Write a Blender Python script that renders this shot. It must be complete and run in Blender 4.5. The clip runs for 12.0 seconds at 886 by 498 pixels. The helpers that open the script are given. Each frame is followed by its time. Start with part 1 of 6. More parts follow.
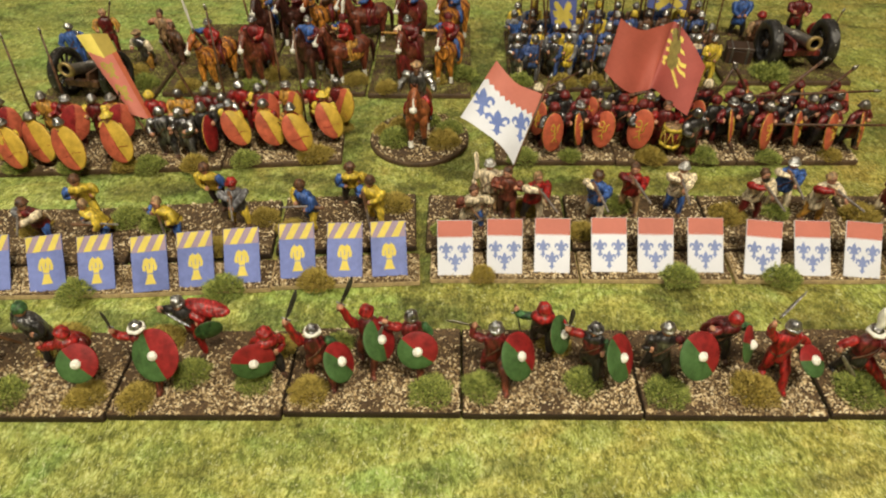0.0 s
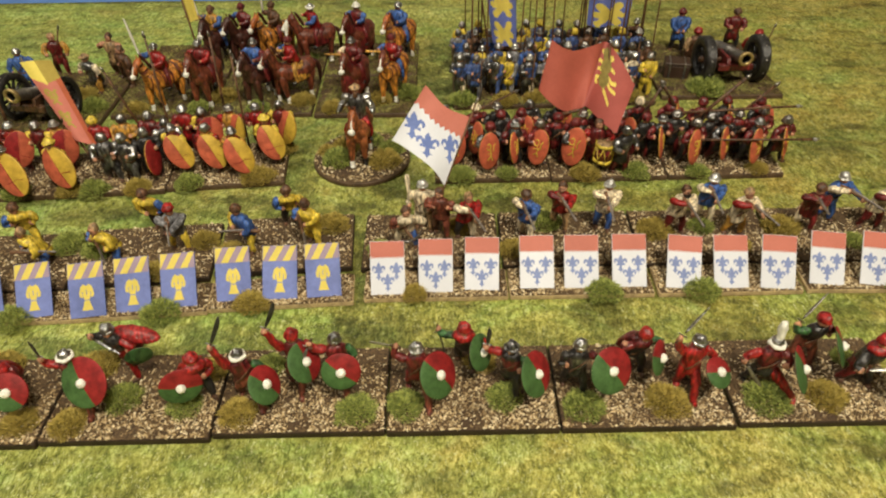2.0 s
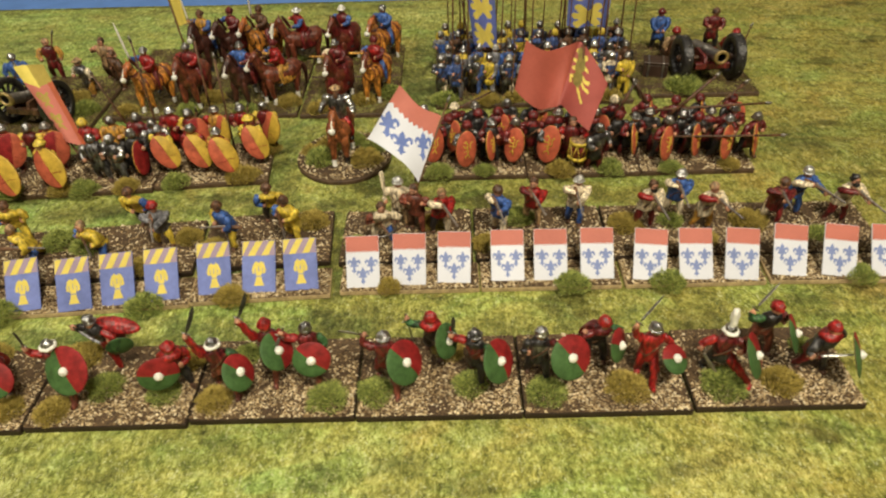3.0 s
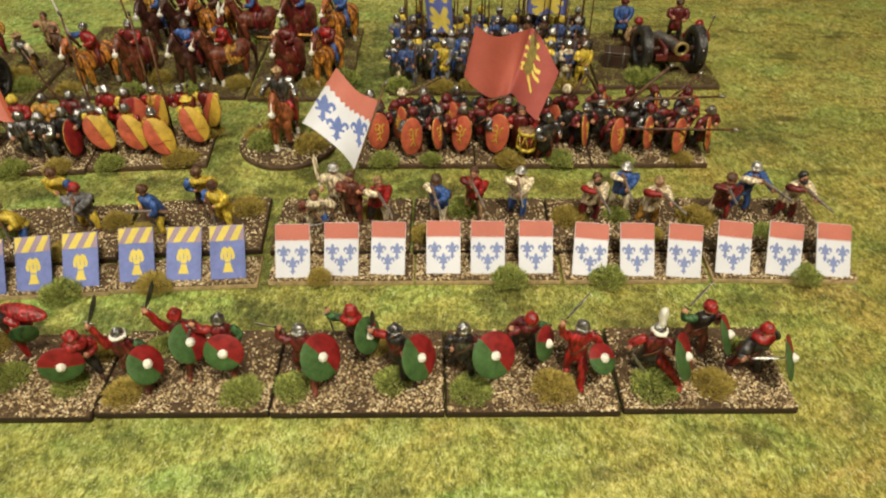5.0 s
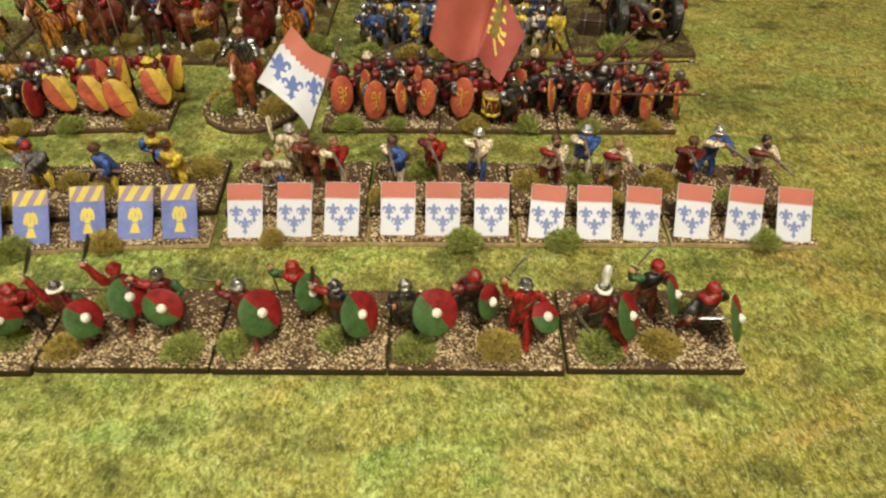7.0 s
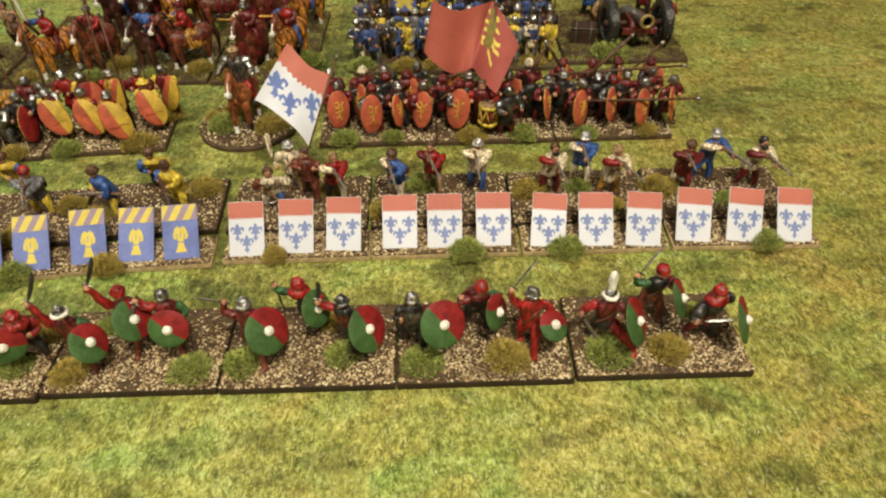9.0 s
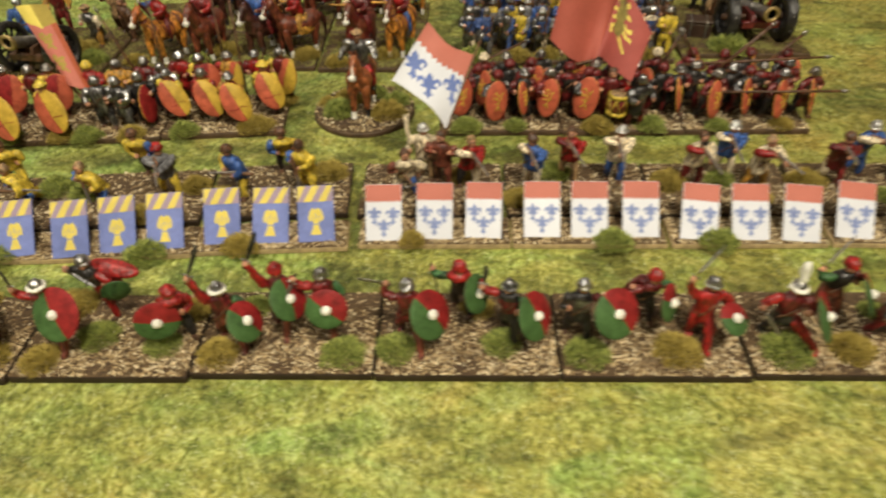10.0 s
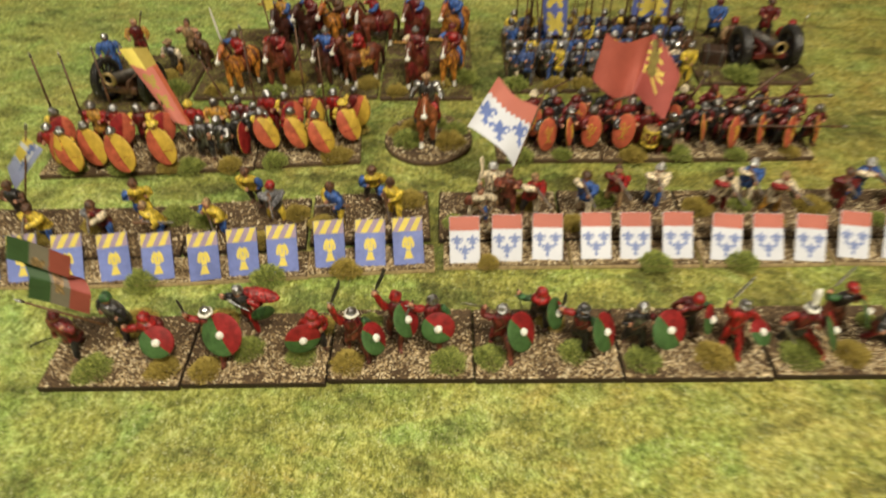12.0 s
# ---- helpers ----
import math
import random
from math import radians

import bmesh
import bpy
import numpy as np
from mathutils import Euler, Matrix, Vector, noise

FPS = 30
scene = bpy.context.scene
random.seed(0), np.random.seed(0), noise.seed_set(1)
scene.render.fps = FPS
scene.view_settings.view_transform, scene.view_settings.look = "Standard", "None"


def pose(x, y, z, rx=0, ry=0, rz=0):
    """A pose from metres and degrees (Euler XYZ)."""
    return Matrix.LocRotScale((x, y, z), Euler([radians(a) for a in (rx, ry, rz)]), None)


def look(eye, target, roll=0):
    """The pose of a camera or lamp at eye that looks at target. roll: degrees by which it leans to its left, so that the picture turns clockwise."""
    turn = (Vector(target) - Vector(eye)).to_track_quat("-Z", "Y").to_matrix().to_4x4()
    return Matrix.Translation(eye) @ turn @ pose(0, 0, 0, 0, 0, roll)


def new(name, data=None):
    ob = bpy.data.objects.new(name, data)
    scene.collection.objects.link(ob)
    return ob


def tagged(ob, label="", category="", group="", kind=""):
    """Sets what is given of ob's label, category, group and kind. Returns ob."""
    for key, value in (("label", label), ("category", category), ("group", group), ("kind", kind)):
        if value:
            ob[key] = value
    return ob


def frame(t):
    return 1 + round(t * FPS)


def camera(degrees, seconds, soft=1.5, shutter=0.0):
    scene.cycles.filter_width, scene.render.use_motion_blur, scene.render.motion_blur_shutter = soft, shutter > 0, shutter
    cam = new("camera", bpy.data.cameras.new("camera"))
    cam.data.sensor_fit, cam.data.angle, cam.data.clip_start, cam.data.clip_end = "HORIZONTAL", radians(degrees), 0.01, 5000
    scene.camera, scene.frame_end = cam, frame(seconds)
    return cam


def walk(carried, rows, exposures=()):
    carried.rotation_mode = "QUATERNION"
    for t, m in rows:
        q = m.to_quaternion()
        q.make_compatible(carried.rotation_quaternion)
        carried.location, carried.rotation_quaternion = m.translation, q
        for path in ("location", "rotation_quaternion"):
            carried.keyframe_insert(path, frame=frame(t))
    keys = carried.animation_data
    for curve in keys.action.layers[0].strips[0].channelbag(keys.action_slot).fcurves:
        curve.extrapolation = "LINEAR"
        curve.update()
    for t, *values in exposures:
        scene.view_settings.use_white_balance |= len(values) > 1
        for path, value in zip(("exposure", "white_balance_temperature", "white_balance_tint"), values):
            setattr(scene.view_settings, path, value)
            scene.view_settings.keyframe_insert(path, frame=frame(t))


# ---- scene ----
cam = camera(65.33, 12.0, 2.1, 0.65)
PATH = [
    (0, (-0.00058, -0.13996, 0.19159), (-0.01073, 0.16604, -0.06581), -0.90),
    (0.5, (-0.00026, -0.14048, 0.19199), (-0.00744, 0.16579, -0.06519), -0.58),
    (1, (0.00372, -0.14177, 0.19564), (-0.00328, 0.16333, -0.06295), -0.31),
    (1.5, (0.01258, -0.14115, 0.19626), (0.01061, 0.16581, -0.06018), -0.56),
    (2, (0.02139, -0.14213, 0.20133), (0.02026, 0.16578, -0.05399), -0.99),
    (2.5, (0.02575, -0.14555, 0.20360), (0.02170, 0.16296, -0.05096), -1.22),
    (3, (0.03594, -0.15195, 0.20465), (0.03080, 0.15675, -0.04966), -1.80),
    (5, (0.05846, -0.14356, 0.19811), (0.06040, 0.16134, -0.06080), 0.24),
    (5.5, (0.06308, -0.14295, 0.19754), (0.06190, 0.15983, -0.06385), 0.22),
    (6, (0.06668, -0.14670, 0.19409), (0.06673, 0.15597, -0.06743), 0.05),
    (6.5, (0.07272, -0.14731, 0.19242), (0.07354, 0.15437, -0.07024), 0.65),
    (7, (0.07967, -0.14723, 0.18849), (0.07858, 0.15206, -0.07688), 0.36),
    (7.2, (0.08288, -0.14777, 0.18770), (0.08199, 0.15126, -0.07797), 0.80),
    (9, (0.07578, -0.14685, 0.18850), (0.07849, 0.15661, -0.07208), -1.11),
    (9.5, (0.05785, -0.14647, 0.18394), (0.05663, 0.15790, -0.07558), -0.97),
    (10, (0.02912, -0.14329, 0.17482), (0.01690, 0.16376, -0.08125), -1.28),
    (10.5, (0.00501, -0.13444, 0.16537), (-0.01588, 0.17365, -0.08888), -2.78),
    (11, (-0.00704, -0.13047, 0.16548), (-0.03401, 0.17319, -0.09348), -3.89),
    (11.5, (-0.00941, -0.14111, 0.18149), (-0.02967, 0.15580, -0.08577), -2.09),
    (12, (-0.00859, -0.17103, 0.22858), (-0.01411, 0.12533, -0.04001), -1.00),
]
walk(cam, [(t, look(eye, target, roll)) for t, eye, target, roll in PATH])

# ---- light: an unseen warm main lamp over the table, two added fills and ambient ----
world = bpy.data.worlds.new("ambient_fill")
scene.world = world
world.use_nodes = True
world.node_tree.nodes["Background"].inputs[0].default_value = (1.0, 0.86, 0.66, 1)
world.node_tree.nodes["Background"].inputs[1].default_value = 0.20


def unseen_lamp(x, y, z, sx, sy, power, colour):
    d = bpy.data.lights.new("unseen_lamp", "AREA")
    d.shape, d.size, d.size_y, d.energy, d.color = "RECTANGLE", sx, sy, power, colour
    ob = new("unseen_lamp", d)
    ob.matrix_world = look((x, y, z), (x * 0.3, y * 0.3 + 0.1, 0))
    return ob


unseen_lamp(0.24, -0.50, 1.02, 0.18, 0.18, 13.5, (1.0, 0.90, 0.70))
# two added fill lamps brighten the left side and the far rows
unseen_lamp(-0.64, -0.30, 1.02, 0.5, 0.4, 6.7, (1.0, 0.95, 0.80))
unseen_lamp(-0.30, 0.90, 1.20, 0.5, 0.4, 3.2, (1.0, 0.93, 0.76))
scene.view_settings.exposure = 0.0

# ---- materials ----
MATS = {}


def nodes_of(name):
    m = bpy.data.materials.new(name)
    m.use_nodes = True
    nt = m.node_tree
    return m, nt, nt.nodes["Principled BSDF"]


def noise_node(nt, scale, detail=4.0, rough=0.55, vec=None, curl=0.0):
    n = nt.nodes.new("ShaderNodeTexNoise")
    n.inputs["Distortion"].default_value = curl
    n.inputs["Scale"].default_value, n.inputs["Detail"].default_value, n.inputs["Roughness"].default_value = scale, detail, rough
    if vec is not None:
        nt.links.new(vec, n.inputs["Vector"])
    return n.outputs["Fac"]


def ramp_node(nt, fac, stops):
    r = nt.nodes.new("ShaderNodeValToRGB")
    while len(r.color_ramp.elements) < len(stops):
        r.color_ramp.elements.new(0.5)
    for e, (p, c) in zip(r.color_ramp.elements, stops):
        e.position, e.color = p, (*c, 1)
    nt.links.new(fac, r.inputs[0])
    return r.outputs[0]


def mix_node(nt, a, b, fac, kind="MIX"):
    n = nt.nodes.new("ShaderNodeMix")
    n.data_type, n.blend_type = "RGBA", kind
    for sock, v in ((n.inputs[0], fac), (n.inputs[6], a), (n.inputs[7], b)):
        if isinstance(v, (int, float)):
            sock.default_value = v
        elif isinstance(v, tuple):
            sock.default_value = (*v, 1)
        else:
            nt.links.new(v, sock)
    return n.outputs[2]


def bump_node(nt, bsdf, height, strength, dist):
    b = nt.nodes.new("ShaderNodeBump")
    b.inputs["Strength"].default_value, b.inputs["Distance"].default_value = strength, dist
    nt.links.new(height, b.inputs["Height"])
    nt.links.new(b.outputs[0], bsdf.inputs["Normal"])


def position(nt):
    return nt.nodes.new("ShaderNodeNewGeometry").outputs["Position"]


def paint(name, rgb, rough=0.5, spread=0.35, metal=0.0, fine=900.0, coarse=220.0, folds=1.0):
    """Brush-painted casting: dark washed folds and paler dry-brushed ridges that put fold shade and highlights into the
    colour, and brushwork at two scales.
    """
    m, nt, p = nodes_of(name)
    pos = position(nt)
    a = noise_node(nt, coarse, 3, 0.5, pos)
    b = noise_node(nt, fine, 3, 0.6, pos)
    dark = tuple(c * (1 - spread) for c in rgb)
    lite = tuple(min(1.0, c * (1 + spread * 0.8) + 0.012 * spread) for c in rgb)
    col = ramp_node(nt, a, [(0.32, dark), (0.5, rgb), (0.7, lite)])
    col = mix_node(nt, col, ramp_node(nt, b, [(0.3, dark), (0.7, lite)]), 0.35)
    height = b
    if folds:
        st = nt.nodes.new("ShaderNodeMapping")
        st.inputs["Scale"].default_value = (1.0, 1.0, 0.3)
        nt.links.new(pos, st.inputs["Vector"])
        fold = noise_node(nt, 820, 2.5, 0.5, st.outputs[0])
        # fold noise paints shade into the hollows and highlights onto the ridges
        shade_wash = ramp_node(nt, fold, [(0.35, (0.20, 0.17, 0.17)), (0.46, (0.78, 0.76, 0.76)), (0.55, (1.0, 1.0, 1.0)), (0.67, (2.0, 1.95, 1.9))])
        col = mix_node(nt, col, shade_wash, 0.85 * folds, "MULTIPLY")
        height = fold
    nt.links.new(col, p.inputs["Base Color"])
    p.inputs["Roughness"].default_value, p.inputs["Metallic"].default_value = rough, metal
    p.inputs["Specular IOR Level"].default_value = 0.5 if folds else 0.32
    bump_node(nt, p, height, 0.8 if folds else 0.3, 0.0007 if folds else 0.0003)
    MATS[name] = m
    return m


paint("red", (0.27, 0.012, 0.011), 0.36)
paint("maroon", (0.125, 0.012, 0.012), 0.36, 0.5)
paint("green", (0.035, 0.10, 0.03), 0.5)
paint("shield_red", (0.235, 0.012, 0.012), 0.6, 0.5, 0, 900, 300, 0)
paint("shield_green", (0.052, 0.115, 0.032), 0.6, 0.42, 0, 900, 300, 0)
paint("dark", (0.020, 0.018, 0.017), 0.35, 0.5)
paint("steel", (0.42, 0.42, 0.42), 0.30, 0.45, 1.0, 900, 220, 0.7)
paint("pale_steel", (0.62, 0.62, 0.60), 0.32, 0.3, 0.75, 900, 220, 0.6)
paint("mail", (0.20, 0.20, 0.205), 0.34, 0.7, 0.85, 1800)
paint("skin", (0.45, 0.22, 0.13), 0.55, 0.3, 0, 900, 220, 0.6)
paint("yellow", (0.66, 0.49, 0.055), 0.5, 0.3, 0, 900, 220, 0.8)
paint("ochre", (0.46, 0.24, 0.04), 0.5, 0.4)
paint("blue", (0.042, 0.105, 0.33), 0.5, 0.35)
paint("dusky_blue", (0.045, 0.08, 0.22), 0.5, 0.4)
paint("rust", (0.17, 0.045, 0.025), 0.45, 0.45)
paint("cream", (0.68, 0.58, 0.40), 0.55, 0.3)
paint("white", (0.80, 0.78, 0.70), 0.5, 0.12, 0, 900, 220, 0.25)
paint("brown", (0.10, 0.045, 0.02), 0.5, 0.5)
paint("tan", (0.30, 0.19, 0.09), 0.55, 0.4)
paint("wood", (0.13, 0.065, 0.03), 0.5, 0.4, 0, 900, 220, 0)
paint("gun_iron", (0.32, 0.30, 0.28), 0.35, 0.4, 0.9, 900, 220, 0.4)
paint("stock_wood", (0.17, 0.085, 0.04), 0.5, 0.4, 0, 900, 220, 0.4)
paint("dark_wood", (0.045, 0.024, 0.014), 0.5, 0.4, 0, 900, 220, 0)
paint("gun_barrel", (0.23, 0.20, 0.18), 0.42, 0.4, 0.4, 900, 220, 0.5)
paint("brass", (0.45, 0.33, 0.14), 0.4, 0.35, 0.7, 900, 220, 0.3)
paint("orange", (0.46, 0.10, 0.05), 0.5, 0.4, 0, 700, 260, 0)
paint("shield_yellow", (0.54, 0.35, 0.045), 0.5, 0.4, 0, 700, 160, 0)
paint("chestnut", (0.15, 0.036, 0.017), 0.38, 0.5)
paint("sorrel", (0.32, 0.10, 0.034), 0.38, 0.4)
paint("bay", (0.06, 0.018, 0.012), 0.38, 0.5)
paint("horse_orange", (0.38, 0.11, 0.025), 0.42, 0.4)
paint("horse_gold", (0.50, 0.20, 0.03), 0.42, 0.4)
paint("grey", (0.16, 0.16, 0.17), 0.5, 0.4)
paint("paper_white", (0.65, 0.66, 0.72), 0.4, 0.05, 0, 700, 90, 0)
paint("paper_red", (0.50, 0.158, 0.115), 0.6, 0.10, 0, 700, 90, 0)
paint("paper_blue", (0.165, 0.205, 0.47), 0.32, 0.30, 0, 500, 60, 0)
paint("paper_pale_blue", (0.20, 0.25, 0.47), 0.6, 0.15, 0, 500, 90, 0)
paint("paper_mauve", (0.33, 0.25, 0.33), 0.6, 0.12, 0, 500, 90, 0)
paint("paper_yellow", (0.68, 0.55, 0.11), 0.6, 0.14, 0, 500, 90, 0)
paint("paper_ochre", (0.36, 0.27, 0.05), 0.6, 0.2, 0, 500, 90, 0)
paint("beast_olive", (0.22, 0.18, 0.045), 0.6, 0.4, 0, 900, 300, 0)
paint("paper_lavender", (0.34, 0.38, 0.60), 0.6, 0.15, 0, 700, 90, 0)
paint("flag_blue", (0.135, 0.19, 0.45), 0.6, 0.2, 0, 700, 90, 0)
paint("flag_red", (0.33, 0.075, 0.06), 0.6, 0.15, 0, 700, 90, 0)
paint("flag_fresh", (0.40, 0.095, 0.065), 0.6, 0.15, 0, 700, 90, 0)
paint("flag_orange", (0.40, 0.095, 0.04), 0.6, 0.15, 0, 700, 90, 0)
paint("flag_lavender", (0.13, 0.165, 0.46), 0.6, 0.2, 0, 700, 90, 0)
paint("flag_pale", (0.21, 0.18, 0.145), 0.6, 0.2, 0, 700, 90, 0)
paint("flag_green", (0.045, 0.095, 0.035), 0.6, 0.2, 0, 700, 90, 0)
paint("base_edge", (0.030, 0.018, 0.010), 0.55, 0.4, 0, 900, 220, 0)
paint("umber_edge", (0.085, 0.05, 0.027), 0.6, 0.5, 0, 1100, 260, 0)
paint("sand_edge", (0.46, 0.34, 0.18), 0.7, 0.5, 0, 1300, 300, 0)


def make_soil():
    m, nt, p = nodes_of("soil")
    pos = position(nt)
    a = noise_node(nt, 60, 4, 0.6, pos)
    b = noise_node(nt, 1300, 3, 0.6, pos)
    col = ramp_node(nt, b, [(0.35, (0.035, 0.020, 0.010)), (0.62, (0.15, 0.092, 0.042))])
    col = mix_node(nt, col, (0.055, 0.031, 0.016), ramp_node(nt, a, [(0.45, (0, 0, 0)), (0.62, (0.7, 0.7, 0.7))]))
    nt.links.new(col, p.inputs["Base Color"])
    p.inputs["Roughness"].default_value = 0.9
    bump_node(nt, p, b, 0.9, 0.0008)
    MATS["soil"] = m


def make_grit():
    m, nt, p = nodes_of("grit")
    geo = nt.nodes.new("ShaderNodeNewGeometry")
    shade = ramp_node(nt, geo.outputs["Random Per Island"], [(0.0, (0.06, 0.034, 0.016)), (0.3, (0.16, 0.10, 0.045)), (0.5, (0.36, 0.25, 0.12)), (0.7, (0.66, 0.51, 0.28)), (1.0, (0.92, 0.82, 0.58))])
    # grit turns darker brown in random noise patches
    brown_patches = ramp_node(nt, noise_node(nt, 70, 3, 0.55, geo.outputs["Position"]), [(0.34, (0.42, 0.36, 0.30)), (0.45, (1, 1, 1))])
    nt.links.new(mix_node(nt, shade, brown_patches, 1.0, "MULTIPLY"), p.inputs["Base Color"])
    p.inputs["Roughness"].default_value = 0.8
    MATS["grit"] = m


def make_flock():
    m, nt, p = nodes_of("flock")
    geo = nt.nodes.new("ShaderNodeNewGeometry")
    shade = ramp_node(nt, geo.outputs["Random Per Island"], [(0.0, (0.05, 0.035, 0.012)), (0.4, (0.14, 0.11, 0.035)), (0.8, (0.20, 0.20, 0.05)), (1.0, (0.38, 0.30, 0.13))])
    nt.links.new(mix_node(nt, shade, ramp_node(nt, noise_node(nt, 80, 3, 0.5, geo.outputs["Position"]), [(0.42, (0.55, 0.45, 0.35)), (0.55, (1.15, 1.25, 1.0))]), 1.0, "MULTIPLY"), p.inputs["Base Color"])
    p.inputs["Roughness"].default_value = 0.85
    MATS["flock"] = m


def make_grass(name, low, high):
    m, nt, p = nodes_of(name)
    geo = nt.nodes.new("ShaderNodeNewGeometry")
    col = ramp_node(nt, geo.outputs["Random Per Island"], [(0.0, low), (1.0, high)])
    nt.links.new(col, p.inputs["Base Color"])
    p.inputs["Roughness"].default_value = 0.75
    MATS[name] = m


def make_mat():
    """Printed grass playing mat: broad patches, clumps, blade streaks in two directions and a few dark blotches."""
    m, nt, p = nodes_of("printed_grass")
    pos = position(nt)

    def skewed(sx, sy, turn):
        n = nt.nodes.new("ShaderNodeMapping")
        n.inputs["Scale"].default_value, n.inputs["Rotation"].default_value = (sx, sy, 1.0), (0, 0, turn)
        nt.links.new(pos, n.inputs["Vector"])
        return n.outputs[0]

    wide = skewed(0.75, 1.15, 0.1)
    big = noise_node(nt, 15, 3, 0.55, wide)
    hue = noise_node(nt, 55, 4, 0.62, skewed(0.8, 1.0, 1.1))
    mid = noise_node(nt, 85, 6, 0.72, wide, 0.7)
    mott = noise_node(nt, 330, 4, 0.7, skewed(1.0, 0.8, 0.4), 0.6)
    blade = noise_node(nt, 700, 4, 0.66, skewed(1.0, 0.42, -0.35), 1.2)
    blade2 = noise_node(nt, 640, 4, 0.66, skewed(1.0, 0.46, 0.3), 1.8)
    blot = noise_node(nt, 48, 5, 0.62, skewed(0.6, 1.2, 0.0))
    sep = nt.nodes.new("ShaderNodeSeparateXYZ")
    nt.links.new(pos, sep.inputs[0])
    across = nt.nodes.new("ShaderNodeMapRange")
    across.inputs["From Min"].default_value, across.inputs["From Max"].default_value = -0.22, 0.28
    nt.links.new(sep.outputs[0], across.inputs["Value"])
    patch = ramp_node(nt, big, [(0.34, (0.15, 0.155, 0.048)), (0.45, (0.25, 0.255, 0.068)), (0.55, (0.35, 0.37, 0.11)), (0.66, (0.42, 0.45, 0.18))])
    clump = ramp_node(nt, mid, [(0.30, (0.125, 0.14, 0.05)), (0.43, (0.225, 0.245, 0.072)), (0.55, (0.325, 0.345, 0.11)), (0.68, (0.44, 0.45, 0.20))])
    col = mix_node(nt, clump, patch, 0.38)
    col = mix_node(nt, col, ramp_node(nt, hue, [(0.36, (0.91, 1.01, 1.0)), (0.5, (1.03, 1.0, 0.97)), (0.64, (1.10, 1.0, 0.92))]), 0.9, "MULTIPLY")
    # multiplies the colour from paler green at left to darker yellow at right
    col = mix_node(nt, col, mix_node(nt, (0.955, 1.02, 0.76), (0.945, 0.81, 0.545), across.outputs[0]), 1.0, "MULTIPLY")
    col = mix_node(nt, col, ramp_node(nt, mott, [(0.36, (0.44, 0.47, 0.38)), (0.5, (0.96, 0.97, 0.93)), (0.64, (1.46, 1.44, 1.65))]), 0.8, "MULTIPLY")
    tint = noise_node(nt, 24, 4, 0.65, skewed(0.7, 1.3, 0.6), 0.8)
    col = mix_node(nt, col, ramp_node(nt, tint, [(0.33, (1.10, 0.93, 0.98)), (0.42, (1.0, 1.0, 1.0)), (0.52, (1.0, 1.0, 1.0)), (0.62, (0.84, 1.03, 0.98))]), 0.9, "MULTIPLY")
    stops = [(0.40, (0.42, 0.44, 0.27)), (0.5, (0.97, 0.98, 0.91)), (0.60, (1.42, 1.45, 1.95))]
    way = ramp_node(nt, noise_node(nt, 45, 2, 0.5, pos), [(0.44, (0, 0, 0)), (0.56, (1, 1, 1))])
    col = mix_node(nt, col, mix_node(nt, ramp_node(nt, blade, stops), ramp_node(nt, blade2, stops), way), 0.95, "MULTIPLY")
    fleck = ramp_node(nt, noise_node(nt, 640, 2, 0.5, skewed(1.0, 0.5, 0.9), 2.4), [(0.61, (0, 0, 0)), (0.70, (0.75, 0.75, 0.75))])
    col = mix_node(nt, col, (0.60, 0.62, 0.33), fleck)
    col = mix_node(nt, col, ramp_node(nt, blot, [(0.34, (0.34, 0.33, 0.28)), (0.46, (1, 1, 1))]), 0.85, "MULTIPLY")
    # dark patches, each with its own ragged outline: printed tussocks, and shade between units put into the colour (x,
    # y, half width, half depth in mm, tone)
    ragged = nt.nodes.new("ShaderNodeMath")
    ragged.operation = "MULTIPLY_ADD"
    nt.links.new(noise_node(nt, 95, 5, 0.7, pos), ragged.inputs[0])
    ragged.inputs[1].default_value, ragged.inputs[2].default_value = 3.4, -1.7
    # (16, 262) and (-16, 92) hold the shade between neighbouring units
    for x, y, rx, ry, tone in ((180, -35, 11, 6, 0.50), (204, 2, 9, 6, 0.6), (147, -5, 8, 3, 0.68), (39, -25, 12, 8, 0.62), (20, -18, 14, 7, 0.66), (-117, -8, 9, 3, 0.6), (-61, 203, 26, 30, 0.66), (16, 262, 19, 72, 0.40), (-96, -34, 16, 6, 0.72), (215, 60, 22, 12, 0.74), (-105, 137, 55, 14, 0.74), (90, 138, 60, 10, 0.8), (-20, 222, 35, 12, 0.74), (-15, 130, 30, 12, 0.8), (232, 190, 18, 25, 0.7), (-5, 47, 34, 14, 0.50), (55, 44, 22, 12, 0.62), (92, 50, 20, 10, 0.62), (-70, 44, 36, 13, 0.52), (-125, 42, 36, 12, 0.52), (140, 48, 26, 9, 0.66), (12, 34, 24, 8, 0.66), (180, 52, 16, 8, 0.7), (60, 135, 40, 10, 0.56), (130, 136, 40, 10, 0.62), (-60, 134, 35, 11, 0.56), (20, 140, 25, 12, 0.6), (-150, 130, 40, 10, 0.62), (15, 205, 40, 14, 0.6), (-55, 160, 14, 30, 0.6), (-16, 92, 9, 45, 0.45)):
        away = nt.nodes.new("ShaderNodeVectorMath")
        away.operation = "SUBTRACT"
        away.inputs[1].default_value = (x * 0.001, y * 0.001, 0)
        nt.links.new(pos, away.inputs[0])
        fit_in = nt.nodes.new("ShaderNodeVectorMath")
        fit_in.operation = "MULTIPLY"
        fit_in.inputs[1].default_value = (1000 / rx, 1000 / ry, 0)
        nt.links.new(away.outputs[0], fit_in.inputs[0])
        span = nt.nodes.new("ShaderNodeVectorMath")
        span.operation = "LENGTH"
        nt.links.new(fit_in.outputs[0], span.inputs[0])
